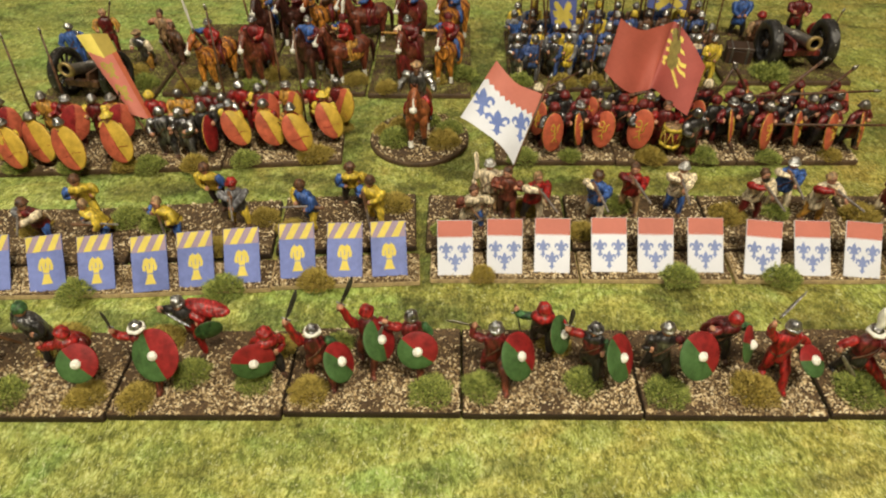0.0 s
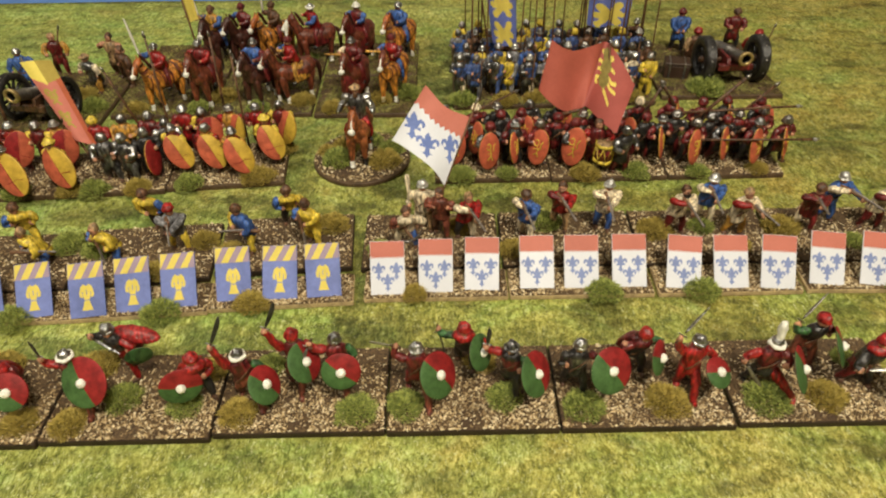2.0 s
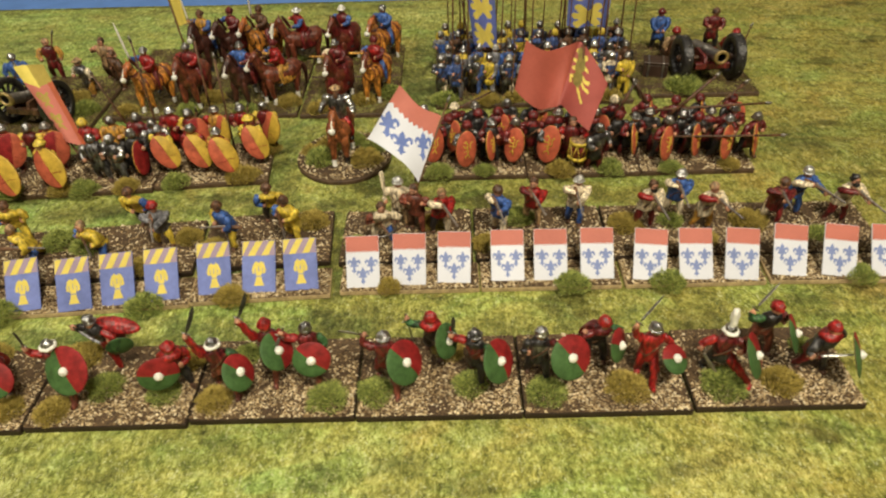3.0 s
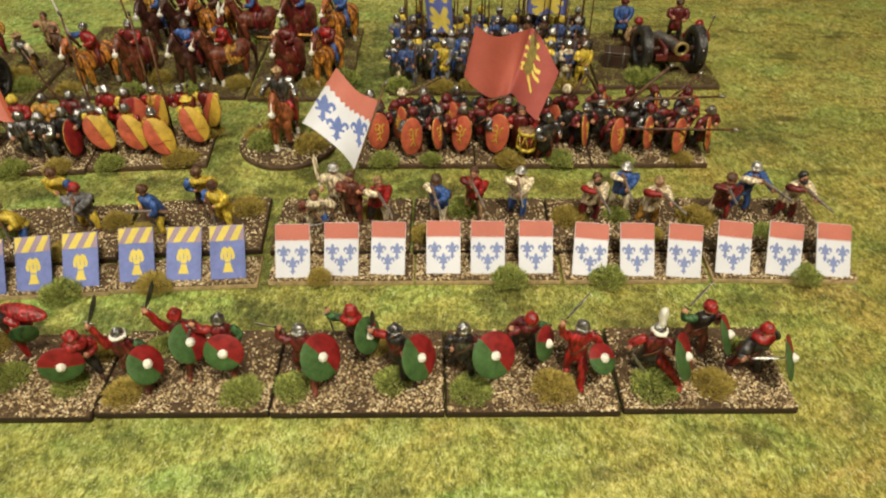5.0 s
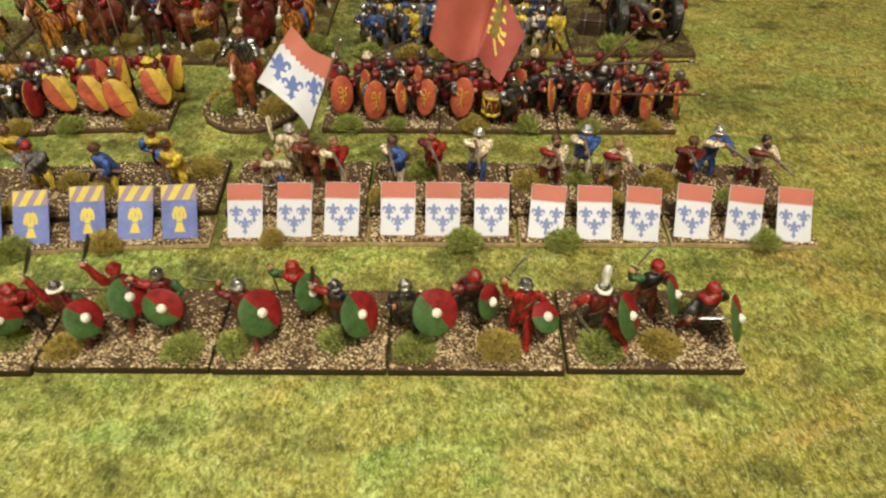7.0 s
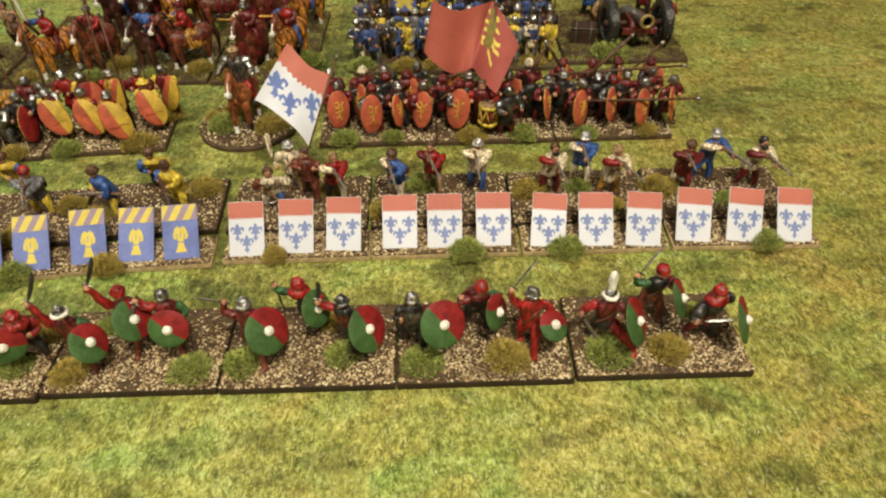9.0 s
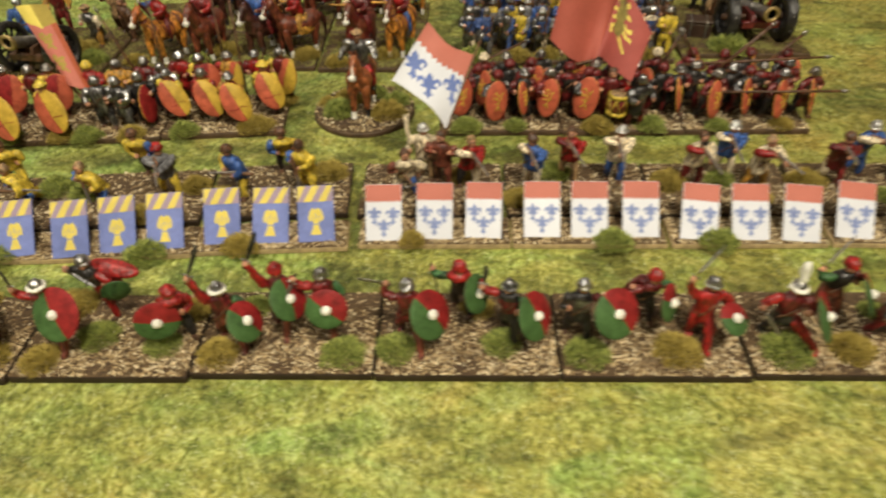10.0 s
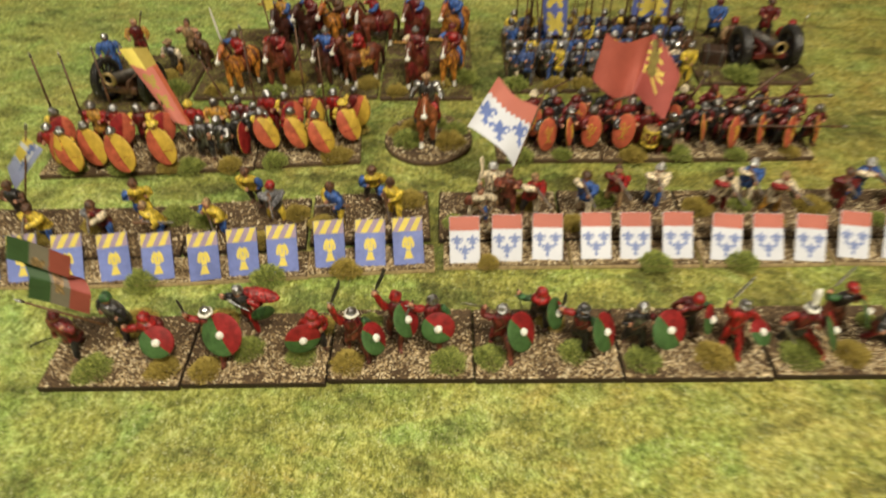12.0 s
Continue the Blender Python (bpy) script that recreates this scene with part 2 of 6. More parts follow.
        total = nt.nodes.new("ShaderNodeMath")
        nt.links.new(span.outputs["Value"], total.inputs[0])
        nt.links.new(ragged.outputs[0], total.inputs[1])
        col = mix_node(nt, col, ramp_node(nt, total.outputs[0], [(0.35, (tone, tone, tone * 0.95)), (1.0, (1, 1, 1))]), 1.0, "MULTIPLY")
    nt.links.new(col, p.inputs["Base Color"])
    p.inputs["Roughness"].default_value = 0.7
    p.inputs["Specular IOR Level"].default_value = 0.3
    bump_node(nt, p, noise_node(nt, 1500, 2, 0.5, pos), 0.25, 0.0003)
    MATS["printed_grass"] = m


def make_plain(name, rgb, rough, scale):
    m, nt, p = nodes_of(name)
    n = noise_node(nt, scale, 4, 0.6, position(nt))
    nt.links.new(ramp_node(nt, n, [(0.3, tuple(c * 0.88 for c in rgb)), (0.7, tuple(min(1, c * 1.08) for c in rgb))]), p.inputs["Base Color"])
    p.inputs["Roughness"].default_value = rough
    MATS[name] = m


make_soil(), make_grit(), make_flock(), make_mat()
make_grass("grass_green", (0.05, 0.085, 0.012), (0.52, 0.56, 0.13))
make_grass("grass_olive", (0.17, 0.125, 0.018), (0.60, 0.46, 0.10))
make_plain("blue_cloth", (0.10, 0.22, 0.55), 0.8, 60)
make_plain("plaster", (0.42, 0.38, 0.31), 0.9, 6)
make_plain("floor_boards", (0.22, 0.14, 0.08), 0.6, 9)

# ---- mesh building, in millimetres ----
MM = 0.001


class Form:
    """Collects one mesh: vertices in millimetres, faces and a material for each."""

    def __init__(self):
        self.v, self.f, self.m, self.slots, self.rigid = [], [], [], [], set()

    def slot(self, mat):
        if mat not in self.slots:
            self.slots.append(mat)
        return self.slots.index(mat)

    def face(self, idx, mat):
        self.f.append(idx)
        self.m.append(self.slot(mat))

    def rings(self, rings, mats, cap0=True, cap1=True):
        """Joins rings of equal count; mats: one material or one for each band."""
        start = len(self.v)
        n = len(rings[0])
        for r in rings:
            self.v.extend(tuple(p) for p in r)
        for i in range(len(rings) - 1):
            mat = mats if isinstance(mats, str) else mats[i]
            a, b = start + i * n, start + (i + 1) * n
            for k in range(n):
                j = (k + 1) % n
                self.face((a + k, a + j, b + j, b + k), mat)
        first = mats if isinstance(mats, str) else mats[0]
        last = mats if isinstance(mats, str) else mats[-1]
        if cap0:
            self.face(tuple(start + k for k in reversed(range(n))), first)
        if cap1:
            e = start + (len(rings) - 1) * n
            self.face(tuple(e + k for k in range(n)), last)

    def tube(self, pts, radii, mat, n=8, round_ends=True, flat=1.0, flat_axis=None):
        pts = [Vector(p) for p in pts]
        if round_ends:
            d0, d1 = (pts[0] - pts[1]).normalized(), (pts[-1] - pts[-2]).normalized()
            pts = [pts[0] + d0 * radii[0] * 0.7] + pts + [pts[-1] + d1 * radii[-1] * 0.7]
            radii = [radii[0] * 0.55] + list(radii) + [radii[-1] * 0.55]
        out = []
        up = Vector(flat_axis) if flat_axis else Vector((0.31, 0.17, 0.93))
        for i, p in enumerate(pts):
            t = (pts[min(i + 1, len(pts) - 1)] - pts[max(i - 1, 0)]).normalized()
            if abs(t.dot(up)) > 0.97 and not flat_axis:
                up = Vector((0.9, 0.3, 0.1))
            u = (up - t * up.dot(t)).normalized()
            w = t.cross(u)
            out.append([p + (u * math.cos(a) * flat + w * math.sin(a)) * radii[i] for a in (2 * math.pi * k / n for k in range(n))])
        self.rings(out, mat)

    def ball(self, c, r, mat, turn=None, seg=10, rows=6, top=1.0, low=-1.0):
        """An ellipsoid, or the slice of it between heights low and top (of -1 to 1)."""
        c = Vector(c)
        turn = turn or Matrix.Identity(3)
        out = []
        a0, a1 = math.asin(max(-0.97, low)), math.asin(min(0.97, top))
        for i in range(rows):
            a = a0 + (a1 - a0) * i / (rows - 1)
            out.append([c + turn @ Vector((r[0] * math.cos(a) * math.cos(b), r[1] * math.cos(a) * math.sin(b), r[2] * math.sin(a))) for b in (2 * math.pi * k / seg for k in range(seg))])
        self.rings(out, mat)

    def box(self, c, s, mat, turn=None, bev=0.0):
        c, turn = Vector(c), turn or Matrix.Identity(3)
        hx, hy, hz = s[0] / 2, s[1] / 2, s[2] / 2
        b = min(bev, hx * 0.9, hy * 0.9, hz * 0.9)
        sq = lambda x, y, z: [c + turn @ Vector(p) for p in ((-x, -y, z), (x, -y, z), (x, y, z), (-x, y, z))]
        if b > 0:
            self.rings([sq(hx - b, hy - b, -hz), sq(hx, hy, -hz + b), sq(hx, hy, hz - b), sq(hx - b, hy - b, hz)], mat)
        else:
            self.rings([sq(hx, hy, -hz), sq(hx, hy, hz)], mat)

    def plate(self, poly, thick, mat, m, lift=0.0):
        """A flat outline (x, y) extruded along its normal; m places it."""
        lo = [m @ Vector((x, y, lift)) for x, y in poly]
        hi = [m @ Vector((x, y, lift + thick)) for x, y in poly]
        self.rings([lo, hi], mat)

    def mesh(self, name, smooth=True, wrinkle=0.0, seed=0.0):
        me = bpy.data.meshes.new(name)
        v = self.v
        if wrinkle:
            off = Vector((seed * 13.7, seed * 5.1, seed * 3.3))
            v = [Vector(p) if i in self.rigid else Vector(p) + noise.noise_vector(Vector(p) * 0.55 + off) * wrinkle for i, p in enumerate(v)]
        me.from_pydata([(p[0] * MM, p[1] * MM, p[2] * MM) for p in v], [], self.f)
        for s in self.slots:
            me.materials.append(MATS[s])
        me.polygons.foreach_set("material_index", self.m)
        me.polygons.foreach_set("use_smooth", [smooth] * len(self.f))
        me.update()
        return me


def thing(name, x, y, z, label, category, group="", data=None, turn=0.0, kind=""):
    ob = new(name, data)
    ob.matrix_basis = pose(x * MM, y * MM, z * MM, 0, 0, turn)
    return tagged(ob, label, category, group, kind)


def part(name, data, parent, label="", m=None, kind=""):
    ob = new(name, data)
    ob.parent = parent
    if m is not None:
        ob.matrix_basis = m
    return tagged(ob, label, kind=kind)


def mm_pose(x, y, z, rx=0, ry=0, rz=0):
    return pose(x * MM, y * MM, z * MM, rx, ry, rz)


# ---- the setting ----
def slab(name, x0, x1, y0, y1, z0, z1, mat, label, category):
    f = Form()
    f.box(((x0 + x1) / 2, (y0 + y1) / 2, (z0 + z1) / 2), (x1 - x0, y1 - y0, z1 - z0), mat)
    ob = new(name, f.mesh(name, False))
    return tagged(ob, label, category, kind="structure")


# unseen floor, walls and ceiling, added to close the room for bounced light
slab("floor", -1250, 1250, -1000, 1250, -860, -760, "floor_boards", "brown wooden floor under the gaming table", "floor")
slab("ceiling", -1250, 1250, -1000, 1250, 1600, 1680, "plaster", "unseen plain pale plaster ceiling added over the table", "ceiling")
slab("wall_west", -1330, -1250, -1000, 1250, -860, 1680, "plaster", "unseen plain warm white plaster wall added to close the room", "wall")
slab("wall_east", 1250, 1330, -1000, 1250, -860, 1680, "plaster", "unseen plain warm white plaster wall added to close the room", "wall")
slab("wall_south", -1330, 1330, -1080, -1000, -860, 1680, "plaster", "unseen plain warm white plaster wall added to close the room", "wall")
slab("wall_north", -1330, 1330, 1250, 1330, -860, 1680, "plaster", "unseen plain warm white plaster wall added to close the room", "wall")


def playing_table():
    t = thing("table", 0, 0, -760, "wooden gaming table under the blue cloth and grass mat", "table")
    f = Form()
    f.box((0, 130, 735), (1400, 1100, 34), "wood", bev=4)
    part("tabletop", f.mesh("tabletop", False), t)
    for x in (-640, 640):
        for y in (-360, 620):
            f = Form()
            f.box((x, y, 359), (70, 70, 718), "wood", bev=5)
            part("leg", f.mesh("leg", False), t)
    f = Form()
    f.box((0, 130, -5.75), (1404, 1104, 3.5), "blue_cloth", bev=1)
    thing("tablecloth", 0, 0, 0, "plain sky-blue cloth spread over the table", "cloth", data=f.mesh("tablecloth", False))


playing_table()


def grass_mat():
    """Soft mat with shallow waves and one low crease towards its far edge."""
    f = Form()
    nx, ny = 150, 110
    x0, x1, y0, y1 = -680.0, 680.0, -400.0, 424.0
    top = []
    for j in range(ny + 1):
        for i in range(nx + 1):
            x, y = x0 + (x1 - x0) * i / nx, y0 + (y1 - y0) * j / ny
            far = max(0.0, min(1.0, (y - 325) / 30)) * max(0.0, min(1.0, (424 - y) / 20))
            z = -0.35 + 0.3 * noise.noise(Vector((x * 0.012, y * 0.012, 4))) * min(1.0, abs(y + 30) / 100 + 0.2)
            z = min(z, -0.06)
            z += far * (1.6 * math.exp(-((y - 352 - 0.02 * x) / 9) ** 2) + 0.8 * math.exp(-((y - 392 + 0.03 * x) / 8) ** 2))
            edge = noise.noise(Vector((x * 0.01, 7, 1))) * 2.0 if j == ny else 0.0
            top.append((x, y + edge, z))
    f.v = top + [(x, y, -3.9) for x, y, z in top]
    n = len(top)
    w = nx + 1
    for j in range(ny):
        for i in range(nx):
            a = j * w + i
            f.face((a, a + 1, a + w + 1, a + w), "printed_grass")
            f.face((n + a, n + a + w, n + a + w + 1, n + a + 1), "printed_grass")
    rim = list(range(nx + 1)) + [j * w + nx for j in range(1, ny + 1)] + [ny * w + i for i in range(nx - 1, -1, -1)] + [j * w for j in range(ny - 1, 0, -1)]
    for k, a in enumerate(rim):
        b = rim[(k + 1) % len(rim)]
        f.face((a, n + a, n + b, b), "printed_grass")
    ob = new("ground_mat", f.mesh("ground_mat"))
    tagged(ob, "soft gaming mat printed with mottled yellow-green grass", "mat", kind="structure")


grass_mat()

# ---- bases: slab, grit and tufts ----
rng = random.Random(7)


def rounded_outline(w, d, r=0.6, k=3):
    pts = []
    for cx, cy, a0 in ((w / 2 - r, d / 2 - r, 0), (-w / 2 + r, d / 2 - r, 90), (-w / 2 + r, -d / 2 + r, 180), (w / 2 - r, -d / 2 + r, 270)):
        for i in range(k):
            a = radians(a0 + 90 * i / (k - 1))
            pts.append((cx + r * math.cos(a), cy + r * math.sin(a)))
    return pts


def slab_mesh(outline, h, edge):
    f = Form()
    ring = lambda s, z: [(x * s, y * s, z) for x, y in outline]
    f.rings([ring(1.0, 0), ring(1.0, h * 0.8)], edge, cap1=False)
    f.rings([ring(1.0, h * 0.8), ring(0.985, h)], edge, cap0=False, cap1=False)
    f.rings([ring(0.985, h), ring(0.93, h + 0.25)], "soil", cap0=False)
    return f.mesh("slab", False)


def grit_mesh(inside, w, d, z, count, seed, mat="grit", size=(0.36, 0.92), bare=0.0):
    """Chips of stone scattered on a base; bare: how thin they lie towards its back edge."""
    r = random.Random(seed)
    verts, faces = [], []
    done = 0
    while done < count:
        x, y = r.uniform(-w / 2, w / 2), r.uniform(-d / 2, d / 2)
        if not inside(x, y) or r.random() < bare * max(0.0, min(1.0, (y / d + 0.22) * 2.2)) or noise.noise(Vector((x * 0.09, y * 0.09, seed))) < -0.28 and r.random() < 0.8:
            done += 0.3
            continue
        s = r.uniform(*size)
        b = len(verts)
        a = r.uniform(0, 3.1)
        ca, sa, st = math.cos(a) * s, math.sin(a) * s, r.uniform(0.28, 0.6)
        h = s * r.uniform(0.5, 1.1)
        verts += [(x + ca, y + sa, z), (x - sa * st, y + ca * st, z), (x - ca, y - sa, z), (x + sa * st, y - ca * st, z), (x + ca * 0.3, y + sa * 0.3, z + h), (x - ca * 0.35, y - sa * 0.35, z + h * r.uniform(0.6, 1))]
        faces += [(b, b + 1, b + 4), (b + 1, b + 5, b + 4), (b + 1, b + 2, b + 5), (b + 2, b + 3, b + 5), (b + 3, b + 4, b + 5), (b + 3, b, b + 4)]
        done += 1
    me = bpy.data.meshes.new("grit")
    me.from_pydata([(p[0] * MM, p[1] * MM, p[2] * MM) for p in verts], [], faces)
    me.materials.append(MATS[mat])
    me.update()
    return me


def tuft_mesh(seed, mat, blades=2600, radius=4.9, height=3.6):
    """Short curly fibres on a low uneven dome, thinning towards its rim."""
    r = random.Random(seed)
    verts, faces = [], []
    for _ in range(blades):
        q = r.random() ** 0.55
        a = r.uniform(0, 6.283)
        lump = 0.95 + 0.32 * noise.noise(Vector((math.cos(a) * 1.6, math.sin(a) * 1.6, seed))) + 0.10 * noise.noise(Vector((math.cos(a) * 5, math.sin(a) * 5, seed)))
        x, y = radius * q * math.cos(a) * lump, radius * 0.92 * q * math.sin(a) * lump
        dome = height * (1 - q ** 2.2) * (0.85 + 0.4 * noise.noise(Vector((x * 0.5, y * 0.5, seed + 3))))
        z0 = dome * r.uniform(0.25, 1.0)
        n = r.uniform(0.6, 1.45)
        out = q * 0.8
        dx, dy, up = math.cos(a) * out + r.uniform(-0.8, 0.8), math.sin(a) * out + r.uniform(-0.8, 0.8), r.uniform(0.25, 1.1)
        k = n / math.sqrt(dx * dx + dy * dy + up * up)
        w = r.uniform(0.09, 0.17)
        t = r.uniform(0, 6.283)
        wx, wy = math.cos(t) * w, math.sin(t) * w
        b = len(verts)
        verts += [(x - wx, y - wy, z0), (x + wx, y + wy, z0), (x + dx * k, y + dy * k, z0 + up * k)]
        faces.append((b, b + 1, b + 2))
    me = bpy.data.meshes.new("grass_tuft")
    me.from_pydata([(p[0] * MM, p[1] * MM, p[2] * MM) for p in verts], [], faces)
    me.materials.append(MATS[mat])
    me.update()
    return me


TUFTS = {"g": [tuft_mesh(i, "grass_green") for i in range(3)], "o": [tuft_mesh(10 + i, "grass_olive", 2600, 4.7, 3.8) for i in range(3)]}
SLABS, GRITS = {}, {}


def figure_base(x, y, w=60, d=40, turn=0.0, h=2.6, tufts=(), strip=False, label="", group="figure bases", grit=1.0, cover="grit"):
    """A base whose middle is at x, y; tufts: world x, y, kind."""
    key = (w, d, h, strip, cover, y > 130, grit)
    if key not in SLABS:
        SLABS[key] = slab_mesh(rounded_outline(w, d), h, "sand_edge" if strip else "umber_edge" if y > 130 else "base_edge")
        GRITS[key] = [grit_mesh(lambda u, v: abs(u) < w / 2 - 0.5 and abs(v) < d / 2 - 0.5, w, d, h + 0.15, int(w * d * 2.6 * grit), 20 + i, cover, bare=0.0 if strip else 0.8 if group == "swordsmen bases" else 0.3) for i in range(2)]
    t = thing("figure_base", x, y, 0, label or "brown gritted figure base with dark edge, on the grass mat", "base", group, turn=turn)
    part("slab", SLABS[key], t)
    part("grit", rng.choice(GRITS[key]), t, "tan and brown gravel" if cover == "grit" else "olive and brown flock", mm_pose(0, 0, 0, 0, 0, rng.choice((0, 180)) if strip else 0), kind="stuff")
    back = Matrix.Rotation(radians(-turn), 2)
    for u, v, k, *s in tufts:
        p = back @ Vector((u - x, v - y))
        sc = (s[0] if s else 1.0) * rng.uniform(1.45, 1.65)
        m = mm_pose(p.x, p.y, h, 0, 0, rng.uniform(0, 360)) @ Matrix.Scale(sc, 4)
        part("grass_tuft", rng.choice(TUFTS[k]), t, "mossy green static-grass tuft" if k == "g" else "dry olive static-grass tuft", m)
    return t


# row of swordsmen
for x0, x1, yf, tu in (
    (-177, -119, -3.5, ((-157, 5, "g"), (-127.5, 5, "o"), (-146, 30, "o", 1.2))),
    (-119, -60, -2.0, ((-110, 4.5, "o"), (-95, 15.5, "g"), (-71.5, 12, "g", 0.9), (-119 + 9, 30, "o", 1.1), (-66, 28, "o", 0.9))),
    (-60, 0, 0, ((-52, 8, "o"), (-10.8, 8.5, "g"), (-45, 30, "g", 0.8))),
    (0, 60.3, 0, ((6.4, 10.5, "g", 0.95), (41.5, 13.5, "g", 0.9), (34, 30, "o", 0.8))),
    (60.3, 121, 0.3, ((69.3, 9.3, "g"), (98.8, 10.5, "o", 1.15))),
    (121.5, 182.5, 1.5, ((134.2, 11.2, "g", 1.15), (155.2, 12, "o"), (170, 30, "g", 0.7))),
):
    figure_base((x0 + x1) / 2, yf + 19.3, x1 - x0 - 0.5, 38.6, 0.6 if x1 < -50 else 0.3, tufts=tu, group="swordsmen bases")

# strips that carry the tall shields, and the shooters' bases behind them
for x, y, turn, tu in ((17.3, 75.2, 0.4, ((8.5, 68.5, "o", 0.8),)), (78.6, 75.6, 0.3, ((87.3, 68, "g"),)), (140.8, 76, 0.5, ((128.4, 68, "g"),)), (203.3, 76.3, -0.8, ((211.7, 70, "g", 0.9),))):
    figure_base(x, y, 60.5, 17.5, turn, 2.2, tu, True, "narrow sandy gritted strip carrying painted card shields", "shield strips", 1.5)
for x, y, turn, tu in ((-47.4, 71.8, 3.5, ((-59.2, 64, "o", 1.0),)), (-107.2, 67, 4, ((-95.4, 59, "g", 1.15),)), (-167, 64, 2.0, ((-154.1, 57, "g"),)), (-226, 63, 0.5, ())):
    figure_base(x, y, 60, 17.5, turn, 2.2, tu, True, "narrow sandy gritted strip carrying painted card shields", "shield strips", 1.5)
for x, y, turn, tu in ((15, 104.5, 0, ((28, 112, "o"), (-8, 98, "g", 0.8))), (77.3, 105, 0, ((68.8, 115, "g"), (52, 96, "o", 0.9))), (139, 105, 0.4, ((117.9, 108, "o", 1.2), (140.3, 110, "g", 0.9), (152, 96, "o", 0.9))), (201.5, 105, -0.8, ((176.1, 108, "o", 1.2), (205, 98, "g", 0.8)))):
    figure_base(x, y, 61, 39, turn, tufts=tu, group="shooters bases", grit=0.45)
for x, y, turn, tu in ((-50.5, 104, 3.5, ((-31, 116, "o", 1.1), (-74, 96, "o"))), (-112, 98, 4, ((-88.5, 105, "o"), (-135, 100, "g", 1.1), (-104, 84, "o"))), (-172, 93, 2.0, ((-150.2, 104, "g", 1.2), (-190, 97, "o"))), (-231, 92, 0.5, ((-215, 84, "o"),))):
    figure_base(x, y, 60, 39, turn, tufts=tu, group="shooters bases", grit=0.35)

# spearmen bases and the round base of the mounted captain
for x, y, turn, tu in ((-92, 171.5, 4.5, ((-109.7, 152.5, "g"), (-75, 157, "o", 1.2), (-66, 184, "o"))), (-151.5, 166, 3.5, ((-133.9, 148.5, "o"), (-155.9, 148, "g"), (-168, 147, "o"))), (-211, 162.5, 3.0, ((-221.9, 146.5, "g"), (-195, 146, "g")))):
    figure_base(x, y, 59.5, 40, turn, tufts=tu, group="spearmen bases", grit=0.6)
for x, y, turn, tu in ((46.5, 173.5, 0.3, ((54, 157, "g", 0.8), (30, 156, "g"))), (106.3, 173.3, 0.4, ((94.1, 156, "o", 1.1), (119.7, 157, "g"))), (166.2, 174, 0.6, ((152, 156, "g", 0.9), (183, 158, "o", 0.9)))):
    figure_base(x, y, 59.5, 40, turn, tufts=tu, group="pikemen bases", grit=0.65)


def round_base(x, y, r):
    out = [(r * math.cos(a), r * math.sin(a)) for a in (2 * math.pi * k / 56 for k in range(56))]
    t = thing("round_base", x, y, 0, "round brown gritted base with a dark rim under the mounted captain", "base")
    part("slab", slab_mesh(out, 2.2, "umber_edge"), t)
    part("grit", grit_mesh(lambda u, v: u * u + v * v < (r - 0.6) ** 2, 2 * r, 2 * r, 2.75, 2000, 33), t, "tan and brown gravel", kind="stuff")
    for u, v, k, s in ((-12, -4, "g", 1.9), (13, -7, "o", 1.9), (3, 15, "g", 1.6), (-9, 9, "o", 1.7), (16, 6, "g", 1.6), (-19, 4, "o", 1.2)):
        part("grass_tuft", rng.choice(TUFTS[k]), t, "static-grass tuft", mm_pose(u, v, 2.6, 0, 0, rng.uniform(0, 360)) @ Matrix.Scale(s, 4))


round_base(-22.6, 177.5, 26)

# cavalry, pike block and gun bases
for x, y, w, d, tu in (
    (-25, 249, 60, 50, ((-17, 240, "o", 1.1), (0, 247, "g", 1.2), (-44, 230, "o"))),
    (-25, 301, 60, 50, ()),
    (-87, 251, 60, 50, ((-64, 240, "o", 1.1), (-112.8, 247, "o", 1.2), (-90, 232, "g"))),
    (-87, 303, 60, 50, ((-70, 300, "g"),)),
    (-148, 303, 58, 50, ()),
    (-148, 251, 58, 50, ((-125, 233, "g"), (-163, 233, "o"))),
    (58, 253, 60, 42, ((34, 238, "g", 1.2), (59, 237, "o", 1.2), (77, 239, "o", 1.1))),
    (58, 296, 60, 42, ()),
    (120, 255, 60, 42, ((104, 240, "g", 1.1), (135, 240, "o", 1.1))),
    (120, 298, 60, 42, ()),
    (192, 279, 74, 78, ((183.5, 248, "g", 1.5), (212, 300, "o"))),
    (-213, 248, 66, 76, ((-190, 236, "g", 1.2), (-200, 250, "o", 1.2))),
):
    figure_base(x, y, w, d, rng.uniform(-0.6, 0.6), tufts=tu, group="rear bases", grit=0.75, cover="flock", label="olive flocked figure base with dark edge and dry tufts")

# ---- figurines: each one a single painted casting ----
TOP = 2.4


def frame_of(yaw):
    """Right, ahead and up of a figure; at yaw 0 it faces the near edge of the table."""
    a = radians(yaw)
    ahead, right, up = Vector((math.sin(a), -math.cos(a), 0)), Vector((-math.cos(a), -math.sin(a), 0)), Vector((0, 0, 1))
    return lambda r, f, u: right * r + ahead * f + up * u


def turned(yaw):
    """Columns: the figure's right, ahead and up."""
    p = frame_of(yaw)
    return Matrix((p(1, 0, 0), p(0, 1, 0), p(0, 0, 1))).transposed()


